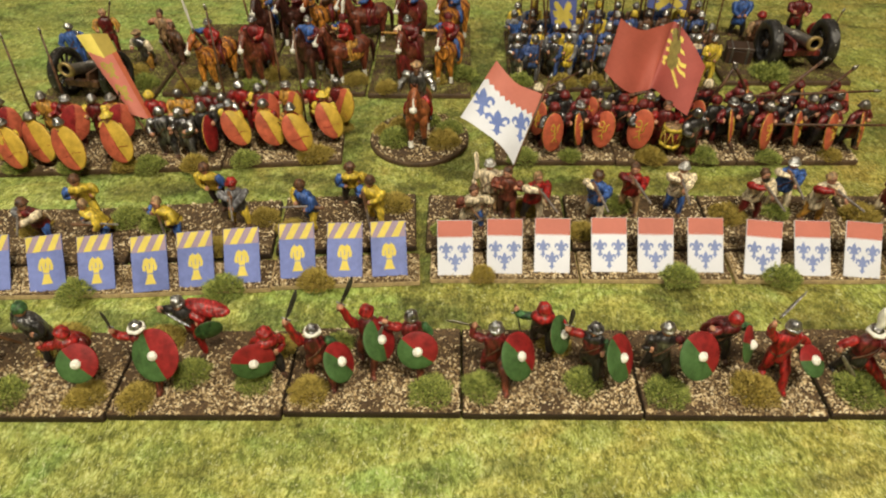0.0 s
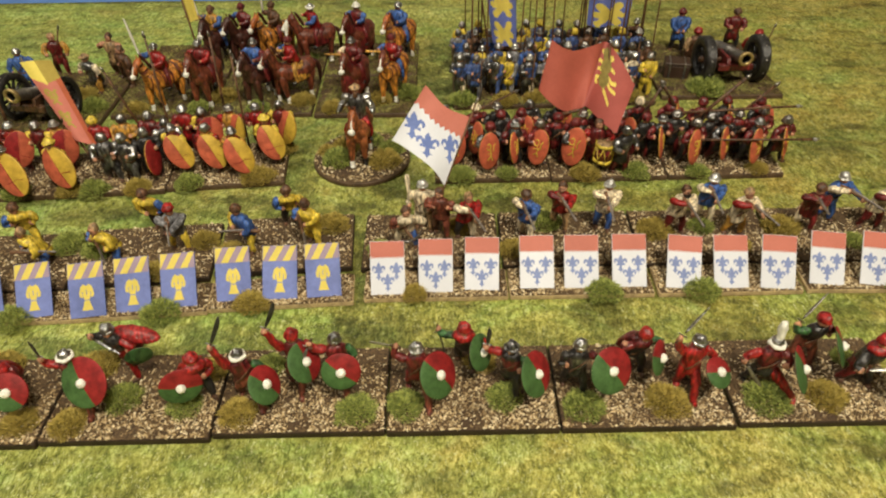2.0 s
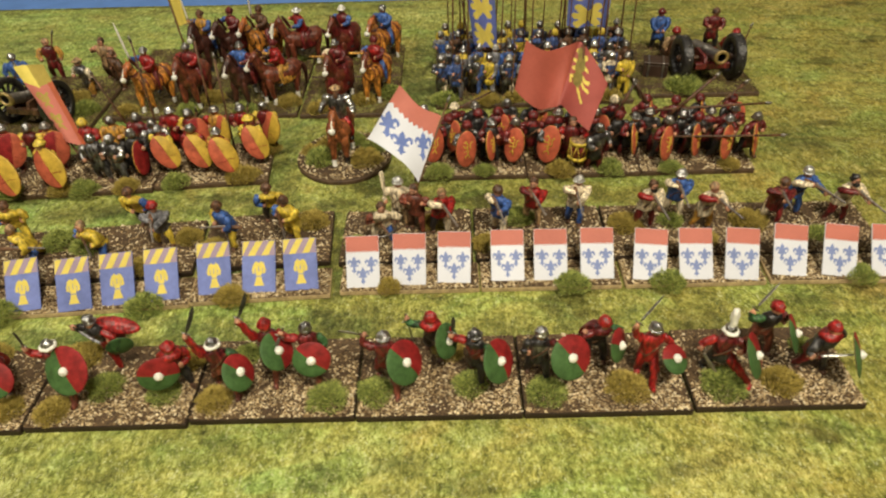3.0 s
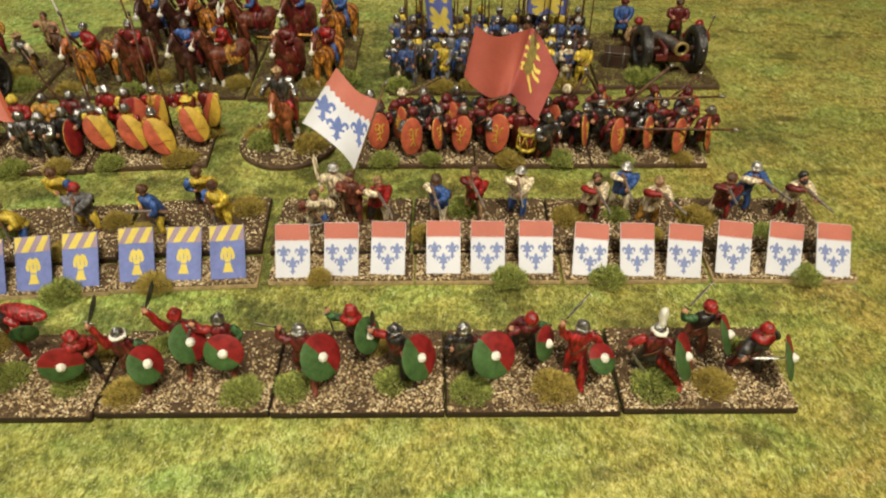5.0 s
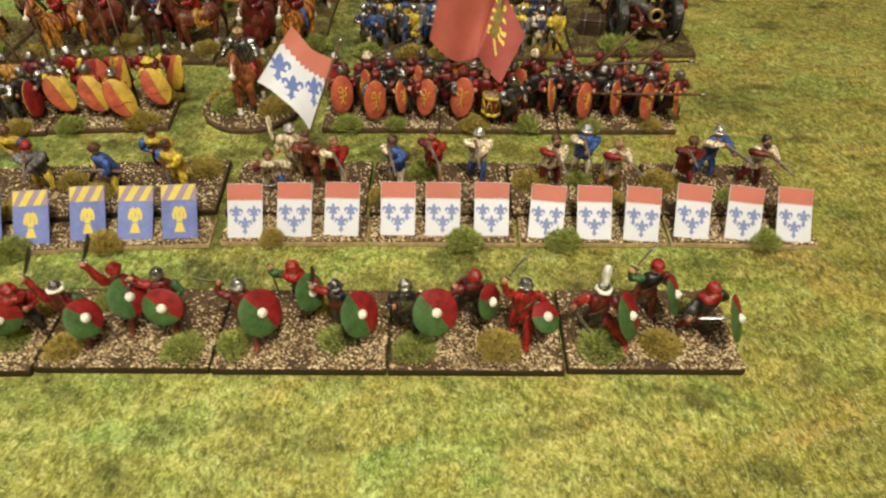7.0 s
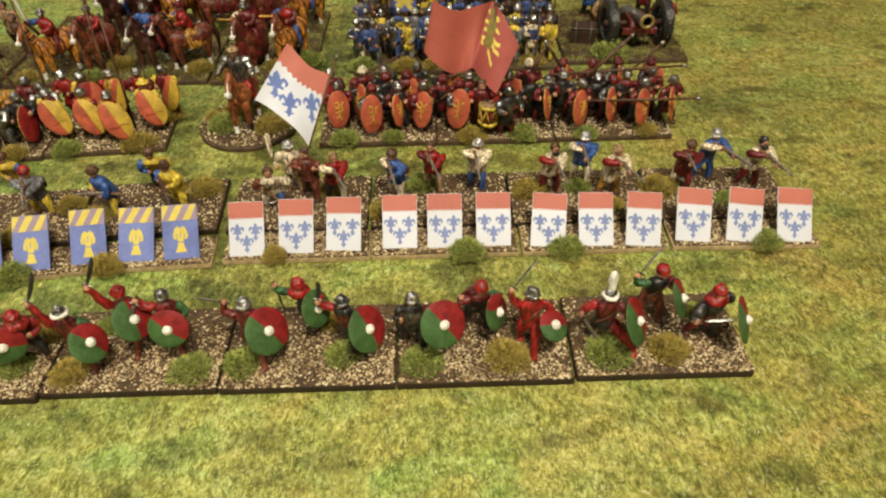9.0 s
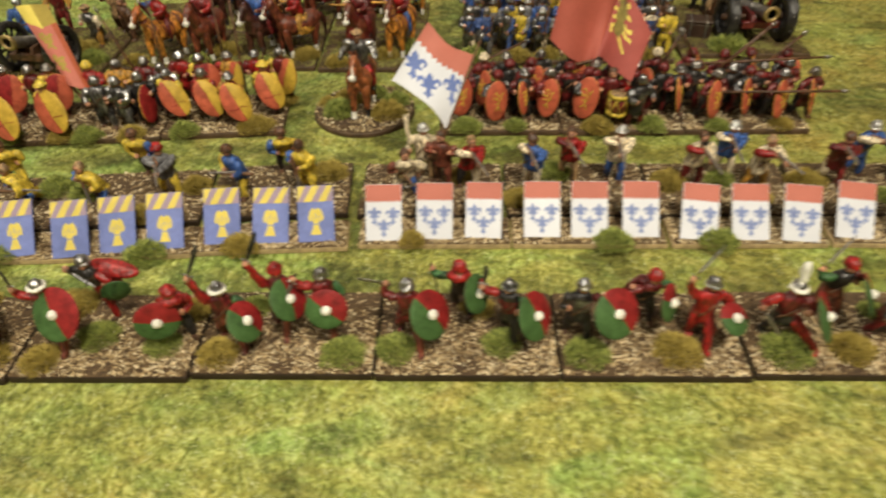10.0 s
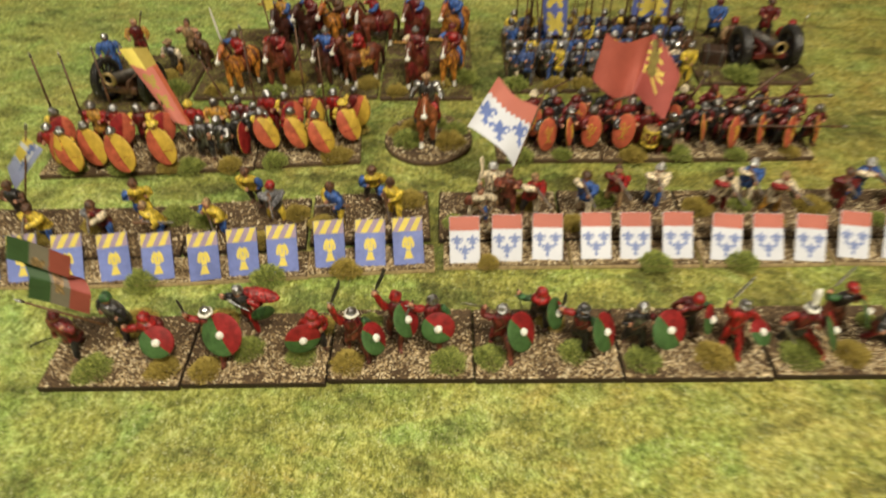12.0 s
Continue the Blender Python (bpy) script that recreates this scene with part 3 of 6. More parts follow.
def loft(f, L, rings, mats, n=12, folds=0, wave=0.0, ph=0.0, **caps):
    """Ellipses: (right, ahead, up, half width, half depth); wave grows on the first ring."""
    out = []
    for i, (r, a, u, w, d) in enumerate(rings):
        k = wave * max(0.0, 1 - i * 0.55)
        out.append([L(r + w * math.cos(t) * (1 + k * math.cos(folds * t + ph)), a + d * math.sin(t) * (1 + k * math.cos(folds * t + ph)), u + k * 1.5 * math.sin(folds * t * 0.5 + ph)) for t in (2 * math.pi * j / n for j in range(n))])
    f.rings(out, mats, **caps)


def limb(f, a, b, bend, radii, mat, n=8):
    a, b, bend = Vector(a), Vector(b), Vector(bend)
    mid = (a + b) / 2 + bend
    f.tube([a, (a + mid) / 2, mid, (mid + b) / 2, b], [radii[0], (radii[0] + radii[1]) * 0.52, radii[1], (radii[1] + radii[2]) * 0.5, radii[2]], mat, n)


def head(f, L, r, a, u, kind, mat, tilt=0.0):
    c = L(r, a, u)
    f.ball(c, (2.05, 2.05, 2.4), "skin", seg=10, rows=7)
    f.tube([L(r - 1.15, a + 1.6, u + 0.35), L(r, a + 1.85, u + 0.5), L(r + 1.15, a + 1.6, u + 0.35)], [0.34, 0.3, 0.34], "brown", 5)
    if kind == "beard":
        f.ball(L(r, a + 1.0, u - 1.6), (1.9, 1.5, 1.6), "dark", seg=9, rows=5)
    f.ball(L(r, a + 1.75, u - 0.3), (0.5, 0.5, 0.75), "skin", seg=6, rows=4)
    if kind in ("helm", "rim", "plume", "sallet"):
        f.ball(L(r, a - 0.15, u + 0.35), (2.45, 2.45, 2.75), mat, seg=12, rows=6, low=0.0)
        if kind == "sallet":
            loft(f, L, [(r, a - 0.5, u - 0.5, 2.9, 3.2), (r, a - 0.3, u + 0.6, 2.5, 2.6), (r, a - 0.2, u + 1.2, 2.2, 2.3)], mat, 12)
        else:
            ring = "white" if kind in ("rim", "plume") else mat
            e = 1.0 if kind in ("rim", "plume") else 0.35
            loft(f, L, [(r, a - 0.1, u - 0.1, 2.4, 2.4), (r, a - 0.1, u + 0.05, 2.75 + e * 0.4, 2.75 + e * 0.4), (r, a - 0.1, u + 0.45 + e * 0.6, 2.65 + e * 0.3, 2.65 + e * 0.3), (r, a - 0.1, u + 0.75 + e * 0.6, 2.3, 2.3)], ring, 14)
        if kind == "plume":
            f.tube([L(r, a, u + 2.4), L(r - 0.1, a - 0.3, u + 5.0), L(r + 0.1, a - 0.6, u + 7.6), L(r, a - 0.7, u + 9.0)], [1.25, 1.5, 1.75, 1.6], "white", 9)
    elif kind in ("cap", "hood"):
        f.ball(L(r, a - 0.3, u + 0.4), (2.75, 2.85, 3.0), mat, seg=11, rows=6, low=-0.2)
        f.tube([L(r - 2.1, a + 0.2, u + 0.7), L(r, a + 2.0, u + 0.9), L(r + 2.1, a + 0.2, u + 0.7), L(r, a - 2.2, u + 0.5), L(r - 2.0, a, u + 0.7)], [0.6] * 5, mat, 6)
        if kind == "hood":
            loft(f, L, [(r, a - 0.8, u - 4.4, 5.2, 4.3), (r, a - 0.6, u - 2.6, 4.0, 3.6), (r, a - 0.5, u - 0.8, 2.9, 2.9)], mat, 12)
    else:
        f.ball(L(r, a - 0.55, u + 0.45), (2.35, 2.35, 2.5), mat, seg=10, rows=6, low=-0.45)
        if kind == "hat":
            loft(f, L, [(r, a - 0.1, u + 0.9, 3.1, 3.1), (r, a - 0.1, u + 1.4, 3.2, 3.2), (r, a - 0.1, u + 1.7, 2.2, 2.2), (r, a - 0.2, u + 3.0, 1.6, 1.7)], mat, 12)


def sword(f, hand, d, length, mat="steel"):
    d = Vector(d).normalized()
    h = Vector(hand)
    side = d.cross(Vector((0.2, 0.9, 0.3))).normalized()
    f.tube([h - d * 1.8, h + d * 1.4], [0.55, 0.55], "brown", 6)
    f.tube([h + d * 1.5 - side * 2.0, h + d * 1.5 + side * 2.0], [0.35, 0.35], "steel", 6)
    f.tube([h + d * 1.5, h + d * length * 0.7, h + d * length], [0.85, 0.72, 0.15], mat, 6, False, 0.4, side)


def falchion(f, hand, d, length, mat="steel"):
    d = Vector(d).normalized()
    h = Vector(hand)
    side = d.cross(Vector((0.2, 0.9, 0.3))).normalized()
    f.tube([h - d * 1.8, h + d * 1.4], [0.6, 0.6], "brown", 6)
    f.tube([h + d * 1.2, h + d * length * 0.55 + side * 0.1, h + d * length * 0.85 + side * 0.35, h + d * length + side * 0.8], [0.75, 0.95, 1.05, 0.2], mat, 6, False, 0.34, side.cross(d))
    f.tube([h + d * 1.2 - side * 1.5, h + d * 1.2 + side * 1.5], [0.4, 0.4], "steel", 6)


def firearm(f, butt, d, length, iron="gun_barrel"):
    d = Vector(d).normalized()
    b = Vector(butt)
    f.tube([b - Vector((0, 0, 0.8)), b + d * length * 0.2 - Vector((0, 0, 0.3)), b + d * length * 0.72], [1.1, 0.85, 0.6], "stock_wood", 7)
    lift = Vector((0, 0, 0.5))
    f.tube([b + d * length * 0.22 + lift, b + d * length * 0.6 + lift, b + d * length * 0.97 + lift, b + d * length + lift], [0.68, 0.55, 0.48, 0.6], iron, 8, False)
    f.box(b + d * length * 0.26 + Vector((0, 0, 0.9)), (1.3, 1.3, 0.9), iron, bev=0.2)


def crossbow(f, butt, d, tone="wood"):
    d = Vector(d).normalized()
    b = Vector(butt)
    side = d.cross(Vector((0, 0, 1))).normalized()
    f.tube([b, b + d * 12], [0.85, 0.7], tone, 6)
    tip = b + d * 11.5
    f.tube([tip - side * 6 - d * 2.2, tip - side * 3, tip, tip + side * 3, tip + side * 6 - d * 2.2], [0.4, 0.6, 0.7, 0.6, 0.4], "gun_iron" if tone == "wood" else "tan", 6)


def shield_frame(yaw, back, roll):
    """Columns: along the face, up the face, out of the face."""
    return turned(yaw) @ Matrix.Rotation(radians(back), 3, "X") @ Matrix(((-1, 0, 0), (0, 0, 1), (0, 1, 0))) @ Matrix.Rotation(radians(roll), 3, "Z")


def round_shield(f, c, yaw, back, roll, r=9.3, left="shield_green", right="shield_red", squash=1.0, boss=True, edge="brown"):
    """Dished disc in two colours; roll turns the dividing line."""
    m = shield_frame(yaw, back, roll)
    c = Vector(c)
    first = len(f.v)
    n = 36
    at = lambda q, k, z: c + m @ Vector((q * r * squash * math.sin(2 * math.pi * k / n), q * r * math.cos(2 * math.pi * k / n), z))
    prof = [(1.0, -0.55), (1.0, 0.1), (0.93, 0.35), (0.6, 0.95), (0.22, 1.25)]
    base = len(f.v)
    for q, z in prof:
        f.v.extend(at(q, k, z) for k in range(n))
    f.v.append(at(0, 0, 1.3))
    for i in range(len(prof) - 1):
        for k in range(n):
            j = (k + 1) % n
            tone = edge if i == 0 else (right if k < n // 2 else left)
            f.face((base + i * n + k, base + i * n + j, base + (i + 1) * n + j, base + (i + 1) * n + k), tone)
    tip = base + len(prof) * n
    for k in range(n):
        f.face((base + (len(prof) - 1) * n + k, base + (len(prof) - 1) * n + (k + 1) % n, tip), right if k < n // 2 else left)
    f.face(tuple(base + k for k in reversed(range(n))), "brown")
    if boss:
        f.ball(c + m @ Vector((0, 0, 1.4)), (1.9, 1.8, 1.35), "white", m, 12, 5, low=-0.5)
        f.ball(c + m @ Vector((0, 0, 2.3)), (0.95, 0.9, 0.75), "white", m, 9, 5, low=-0.2)
    f.rigid.update(range(first, len(f.v)))
    return m


BEAST = (((-0.5, 0.55), (-0.2, 0.7), (0.05, 0.5), (0.0, 0.2), (0.15, -0.1), (0.05, -0.4), (-0.3, -0.65)), ((0.0, 0.25), (-0.45, 0.15), (-0.6, 0.35)), ((0.1, -0.05), (-0.4, -0.2)), ((0.08, -0.35), (0.4, -0.7)), ((0.12, -0.2), (0.5, 0.05), (0.4, 0.45), (0.65, 0.65)))


def oval_shield(f, c, yaw, back, roll, w=7.2, h=10.3, left="orange", right="shield_yellow", beast=False):
    m = round_shield(f, c, yaw, back, roll, h, left, right, w / h, False, "ochre")
    c = Vector(c)
    ink = "shield_yellow" if beast else "shield_red"
    for stroke in BEAST[:5] if beast else (((0.0, 0.9), (0.05, 0.3), (-0.03, -0.3), (0.0, -0.9)), ((-0.75, -0.2), (-0.3, -0.32), (0.2, -0.3), (0.7, -0.45))):
        k = 0.66 if beast else 0.95
        pts = []
        for x, y in stroke:
            q = math.hypot(x * k, y * k)
            pts.append(c + m @ Vector((x * k * w, y * k * h, 1.3 - 0.95 * min(1, q) ** 2)))
        f.tube(pts, [0.36 if beast else 0.13] * len(pts), ink, 5, True)


def body(f, L, s, rng2):
    """Trunk, legs, arms and head from the settings in s. Returns the places of the two fists."""
    lean, hip, side = s.get("lean", 1.0), s.get("hip", 12.0), s.get("side", 0.0)
    coat, sleeve, hose = s["coat"], s.get("sleeve", s["coat"]), s.get("hose", s["coat"])
    hose2, sleeve2 = s.get("hose2", hose), s.get("sleeve2", sleeve)
    stance, stride = s.get("stance", 3.2), s.get("stride", 2.0)
    for sd, tone, fw in ((1, hose, -stride), (-1, hose2, stride)):
        foot = Vector((*s["foot"], 1.4)) if sd < 0 and "foot" in s else L(sd * stance, fw, 1.4)
        limb(f, L(sd * 1.7, 0, hip), foot, L(sd * 0.6, 1.4, 0), (2.35, 1.75, 1.2), tone)
        f.ball(foot + L(0, 0.9, -0.45), (1.3, 2.4, 1.15), tone if "foot" in s else s.get("boot", "brown"), turned(s.get("yaw", 0)), 8, 5)
    skirt, bulk, hem = s.get("skirt", 4.0), s.get("bulk", 1.0), s.get("hem", coat)
    sh = hip + math.sqrt(92 - lean * lean)
    trunk = [(0, 0, hip - skirt, 4.7, 4.3), (0, 0.1, hip - 0.5, 4.1, 3.7), (side * 0.2, lean * 0.25, hip + 2, 3.7, 3.2), (side * 0.6, lean * 0.55, hip + 5.4, 4.6, 3.7), (side * 0.85, lean * 0.8, sh - 1.0, 4.9, 3.4), (side * 0.95, lean * 0.9, sh + 0.6, 3.4, 2.7), (side, lean, sh + 1.7, 1.7, 1.7)]
    loft(f, L, [(r, a, u, w * bulk, d * bulk) for r, a, u, w, d in trunk], [hem, hem, s.get("vest", coat), s.get("vest", coat), coat, coat], 16, 6, 0.12, rng2.uniform(0, 6))
    loft(f, L, [(0, 0.1, hip + 0.3, 4.0 * bulk, 3.5 * bulk), (side * 0.1, lean * 0.1, hip + 1.0, 4.15 * bulk, 3.6 * bulk), (side * 0.15, lean * 0.15, hip + 1.6, 3.9 * bulk, 3.3 * bulk)], s.get("belt", "brown"), 14)
    grips = []
    for sd, tone, key in ((1, sleeve, "rhand"), (-1, sleeve2, "lhand")):
        target = s.get(key, (sd * 6, 3, hip + 2))
        a, b = L(side * 0.85 + sd * 4.9 * bulk, lean * 0.8, sh - 0.9), L(*target)
        reach = (b - a).length
        bow = max(0.6, (11.5 - reach) * 0.42)
        lifted = s.get("elbow", 0.0) if sd > 0 else 0.0
        limb(f, a, b, L(sd * bow * (0.8 + 0.5 * lifted), -0.4, bow * (-0.5 + lifted)), (2.05 * bulk, 1.75 * bulk, 1.15), tone)
        f.ball(b, (1.25, 1.25, 1.3), "skin", seg=8, rows=5)
        grips.append(b)
    head(f, L, side * 1.0, lean + 0.2, sh + 3.8, s.get("head", "hair"), s.get("hat", "brown"))
    # strap across the chest
    f.tube([L(-3.8, lean * 0.7 + 1.6, sh - 0.6), L(-0.8, lean * 0.55 + 3.7, hip + 5.5), L(3.0, lean * 0.2 + 3.0, hip + 1.4)], [0.32, 0.34, 0.32], s.get("belt", "brown"), 5)
    if s.get("flow"):
        tip = Vector(s["flow"])
        a = L(side, lean * 0.6 - 1.5, sh)
        f.tube([a, a.lerp(tip, 0.35) + Vector((0, 0, 0.8)), a.lerp(tip, 0.7) + Vector((0, 0, 0.3)), tip], [2.6, 3.4, 3.6, 2.0], s["cloak"], 10, True, 0.45, (0.1, -0.5, 0.85))
    if s.get("cloak"):
        loft(f, L, [(0, -3.4, hip - 3, 5.6, 2.0), (0, -3.0, hip + 2, 5.2, 2.2), (side * 0.8, lean * 0.5 - 2.2, sh - 1, 4.6, 2.6), (side * 0.9, lean * 0.7 - 0.6, sh + 1.2, 3.0, 2.4)], s["cloak"], 14, 5, 0.2, 1.0)
    if s.get("pack"):
        f.ball(L(-2.5, -3.0, hip + 3), (2.2, 1.6, 2.8), s["pack"], seg=8, rows=5)
    return grips


FOLDS = bpy.data.textures.new("modelled_folds", "CLOUDS")
FOLDS.noise_scale, FOLDS.noise_depth = 0.0017, 1


def finish(f, name, x, y, z, label, category, group, wrinkle=0.32, sculpted=False):
    me = f.mesh(name, True, wrinkle, (x * 0.37 + y * 0.21) % 17)
    ob = thing(name, x, y, z, label, category, group, me)
    if sculpted:
        ob.modifiers.new("rounding", "SUBSURF").levels = 1
        ob.modifiers["rounding"].render_levels = 1
        d = ob.modifiers.new("folds", "DISPLACE")
        d.texture, d.strength, d.mid_level, d.texture_coords = FOLDS, 0.0011, 0.5, "LOCAL"
        soft_parts = ob.vertex_groups.new(name="modelled")
        soft_parts.add([i for i in range(len(f.v)) if i not in f.rigid], 1.0, "REPLACE")
        d.vertex_group = "modelled"
    return ob


fig_rng = random.Random(3)

# swordsmen with round shields in red and green.
# x, y, settings, shield (place from the feet, yaw, back, roll, radius), weapon (kind, direction, length, finish), label
def swordsman(x, y, s, sh, wp, label):
    f = Form()
    L = frame_of(s["yaw"])
    s = {"bulk": 0.87, "skirt": 3.0, "hem": s.get("hose", s["coat"]), **s}
    hr, hl = body(f, L, s, fig_rng)
    if sh:
        place, yaw, back, roll, r, *tones = sh
        round_shield(f, place, yaw, back, roll, r, *tones)
    k0 = len(f.v)
    if wp:
        (sword if wp[0] == "s" else falchion)(f, hr, wp[1], wp[2], wp[3])
    f.rigid.update(range(k0, len(f.v)))
    finish(f, "swordsman_figurine", x, y, TOP, label, "figurine", "swordsmen figurines", 0.3, True)


swordsman(-166, 16, dict(bulk=1.08, yaw=-25, lean=3, hip=11, coat="maroon", hose="maroon", hose2="dark", rhand=(7, 3, 9), lhand=(-4, 4, 20), head="cap", hat="maroon", stride=4), None, ("f", (-0.9, -0.4, -0.15), 12, "dark"), "crouching figurine in dark red with a short dark blade")
swordsman(-148, 24, dict(bulk=1.1, yaw=-30, lean=2.5, hip=12, coat="mail", sleeve="dark", hose="dark", rhand=(3, 5, 18), lhand=(-5, 4, 17), head="cap", hat="green", stride=3), None, None, "black-armoured figurine in a green cap holding the banner pole")
swordsman(-133, 16, dict(yaw=15, lean=4, hip=11, side=-1, coat="maroon", sleeve="red", sleeve2="maroon", hose="rust", rhand=(8, 2, 19), lhand=(-3, 6, 15), head="hood", hat="red", cloak="red", stride=3), ((6.5, -9, 15.5), 10, 35, 40, 6.9), None, "red-hooded figurine crouched behind a red and green round shield")
swordsman(-106.5, 17, dict(foot=(3.5, -9.5), hose2="rust", yaw=0, lean=3, hip=12, coat="maroon", sleeve="red", hose="rust", rhand=(8.5, 3, 24), lhand=(-4, 5, 17), head="rim", hat="steel", stride=3), ((6.2, -8.5, 18.2), -16, 34, 38, 9.1), ("f", (-0.15, 0.1, 1), 8, "dark"), "swordsman figurine in a white-rimmed steel helmet with a large round shield")
swordsman(-95, 29, dict(yaw=-20, lean=4, hip=13, coat="dark", vest="mail", sleeve="dark", sleeve2="red", hose="red", rhand=(7, 6, 22), lhand=(-6, 4, 18), head="sallet", hat="steel", cloak="red", flow=(13, -1, 19), stride=3, stance=4), ((8, -7, 16.0), 20, -18, 160, 6.0, "shield_green", "green", 0.8, False), ("s", (1, -0.55, -0.12), 15, "steel"), "armoured figurine in a red cape levelling a straight sword")
swordsman(-67, 17, dict(yaw=35, lean=4.5, hip=11, coat="maroon", sleeve="green", sleeve2="red", hose="dark", rhand=(7, 2, 17), lhand=(-2, 6, 15), head="hood", hat="red", cloak="red", stride=3), ((-1.5, -8.5, 15.5), 22, 8, 75, 7.3), None, "red-hooded figurine leaning over a tilted round shield")
swordsman(-49, 16, dict(foot=(5.5, -6), hose2="rust", yaw=10, lean=2.5, hip=11.5, coat="maroon", sleeve="red", sleeve2="green", hose="rust", rhand=(8, 2, 30), lhand=(-5, 4, 17), head="rim", hat="steel", stride=3), ((9, -8, 16.2), 72, 35, 12, 6.9), ("f", (0.48, 0.25, 1), 13, "dark"), "figurine in a white-rimmed helmet raising a dark falchion")
swordsman(-32, 23, dict(foot=(1, -7.5), hose2="rust", yaw=15, lean=2, hip=12.5, coat="maroon", sleeve="red", sleeve2="red", hose="rust", rhand=(8.5, 2, 31), lhand=(-5, 5, 17), head="cap", hat="red", stride=3), ((4.5, -7, 18.2), 66, 34, -20, 7.3, "shield_green", "shield_red"), ("f", (0.5, 0.2, 1), 12.5, "dark"), "figurine in a red pot helmet swinging a dark blade overhead")
swordsman(-17, 22, dict(foot=(2.5, -8), hose2="rust", yaw=5, lean=2.5, hip=12.5, coat="maroon", sleeve="red", sleeve2="green", hose="rust", rhand=(8.5, 3, 25), lhand=(-4, 5, 17), head="sallet", hat="steel", stride=3), ((2.5, -10, 17.8), 5, 24, 48, 6.9), ("f", (-0.42, -0.35, -0.85), 14, "gun_iron"), "steel-helmeted figurine with sword drawn back behind a round shield")
swordsman(11, 18, dict(foot=(4, -9.5), hose2="rust", yaw=5, lean=2.5, hip=11.5, coat="maroon", sleeve="maroon", sleeve2="maroon", hose="maroon", rhand=(7, 0, 24), lhand=(-4, 5, 17), head="helm", hat="steel", stride=3), ((7.5, -8, 17.6), 54, 33, 15, 8.2), ("f", (-0.9, 0.15, 0.12), 9.5, "gun_iron"), "steel-helmeted figurine holding a short blade back beside a big round shield")
swordsman(28.5, 30, dict(yaw=-10, lean=5.5, hip=12.5, coat="dark", vest="dark", sleeve="green", sleeve2="red", hose="dark", rhand=(9.5, 3, 20.5), lhand=(-5, 4, 18), head="hood", hat="red", stride=3), ((4.8, -9, 16.4), 62, 25, 0, 6.8, "shield_green", "shield_green"), ("s", (0.22, -0.25, -1), 11, "steel"), "red-hooded figurine with green sleeve and a shield turned edgeways")
swordsman(44.5, 18, dict(yaw=-25, lean=2.5, hip=11.5, coat="dark", vest="maroon", sleeve="red", sleeve2="green", hose="dark", rhand=(8.5, 4, 22.5), lhand=(-4, 5, 17), head="helm", hat="mail", stride=4), ((7, -7.5, 16.8), 56, 30, 0, 8.1), ("f", (0.18, 0.1, 1), 8.5, "dark"), "dark-armoured figurine thrusting beside a narrow-turned round shield")
swordsman(66.5, 18, dict(yaw=0, lean=2.5, hip=12, coat="dark", vest="mail", sleeve="dark", sleeve2="maroon", hose="dark", rhand=(4, 3, 16), lhand=(-5, 5, 19), head="sallet", hat="steel", stride=3), ((10.2, -8, 18.6), 28, 33, 25, 8.3), None, "dark-armoured figurine in a steel sallet behind a big round shield")
swordsman(88.5, 26, dict(yaw=15, lean=5.5, hip=12.5, coat="maroon", vest="dark", sleeve="maroon", sleeve2="green", hose="dark", rhand=(6.5, 4, 20), lhand=(-7.5, 5, 17.5), head="cap", hat="red", cloak="maroon", stride=3), ((6.5, -8.5, 16.2), 58, 20, 45, 6.5, "shield_green", "shield_red"), None, "figurine in a red cap and dark cloak with an edge-on shield")
swordsman(106.5, 18, dict(foot=(1.5, -7), hose2="red", yaw=5, lean=1.5, hip=12, coat="red", sleeve="red", sleeve2="red", hose="red", rhand=(7.5, 2, 28), lhand=(-6.5, 4, 16.5), head="helm", hat="steel", stride=2, stance=2.2), ((7.2, -7, 15.6), 42, 50, 60, 5.6), ("s", (0.72, 0.35, 0.85), 15, "steel"), "red-clad figurine with steel helmet and long sword held high")
swordsman(132.5, 17, dict(foot=(10.5, -6), hose2="red", yaw=-10, lean=2, hip=12, coat="maroon", vest="maroon", sleeve="red", sleeve2="maroon", hose="dark", rhand=(8.5, 4, 17), lhand=(-5, 4, 17), head="plume", hat="steel", stride=4, stance=4), ((8.5, -6.5, 17.2), 64, 28, 0, 8.4), ("f", (0.5, -0.4, -0.75), 11, "gun_iron"), "figurine in a white-rimmed helmet with a tall white plume")
swordsman(151.5, 29, dict(yaw=10, lean=4.0, hip=13, coat="dark", sleeve="green", sleeve2="maroon", hose="rust", rhand=(8, 2, 23.5), lhand=(-4.5, 4, 18), head="cap", hat="red", stride=3), ((6.5, -9, 17.8), 68, 26, 0, 7.4, "shield_green", "shield_red"), ("s", (0.62, 0.3, 0.75), 15, "gun_iron"), "red-capped figurine with green sleeve and sword slanting up")
swordsman(167.5, 19, dict(yaw=25, lean=3.5, hip=11.5, bulk=1.05, coat="dark", sleeve="dark", hose="maroon", hose2="dark", rhand=(8.8, 5.0, 16.0), lhand=(-6, 3, 17), head="hood", hat="red", stride=3.5), ((9.8, -8, 16), 66, 24, 0, 8.3, "shield_green", "shield_red"), ("s", (1, -0.12, 0.16), 14, "pale_steel"), "crouched red-hooded figurine with sword held level")

# shooters behind the tall shields: x, y, settings, weapon, label
GUN = lambda b, d, n=17: ("gun", b, d, n)
AIM = lambda aside, n=18, tip=0.0: ("aim", aside, n, tip)


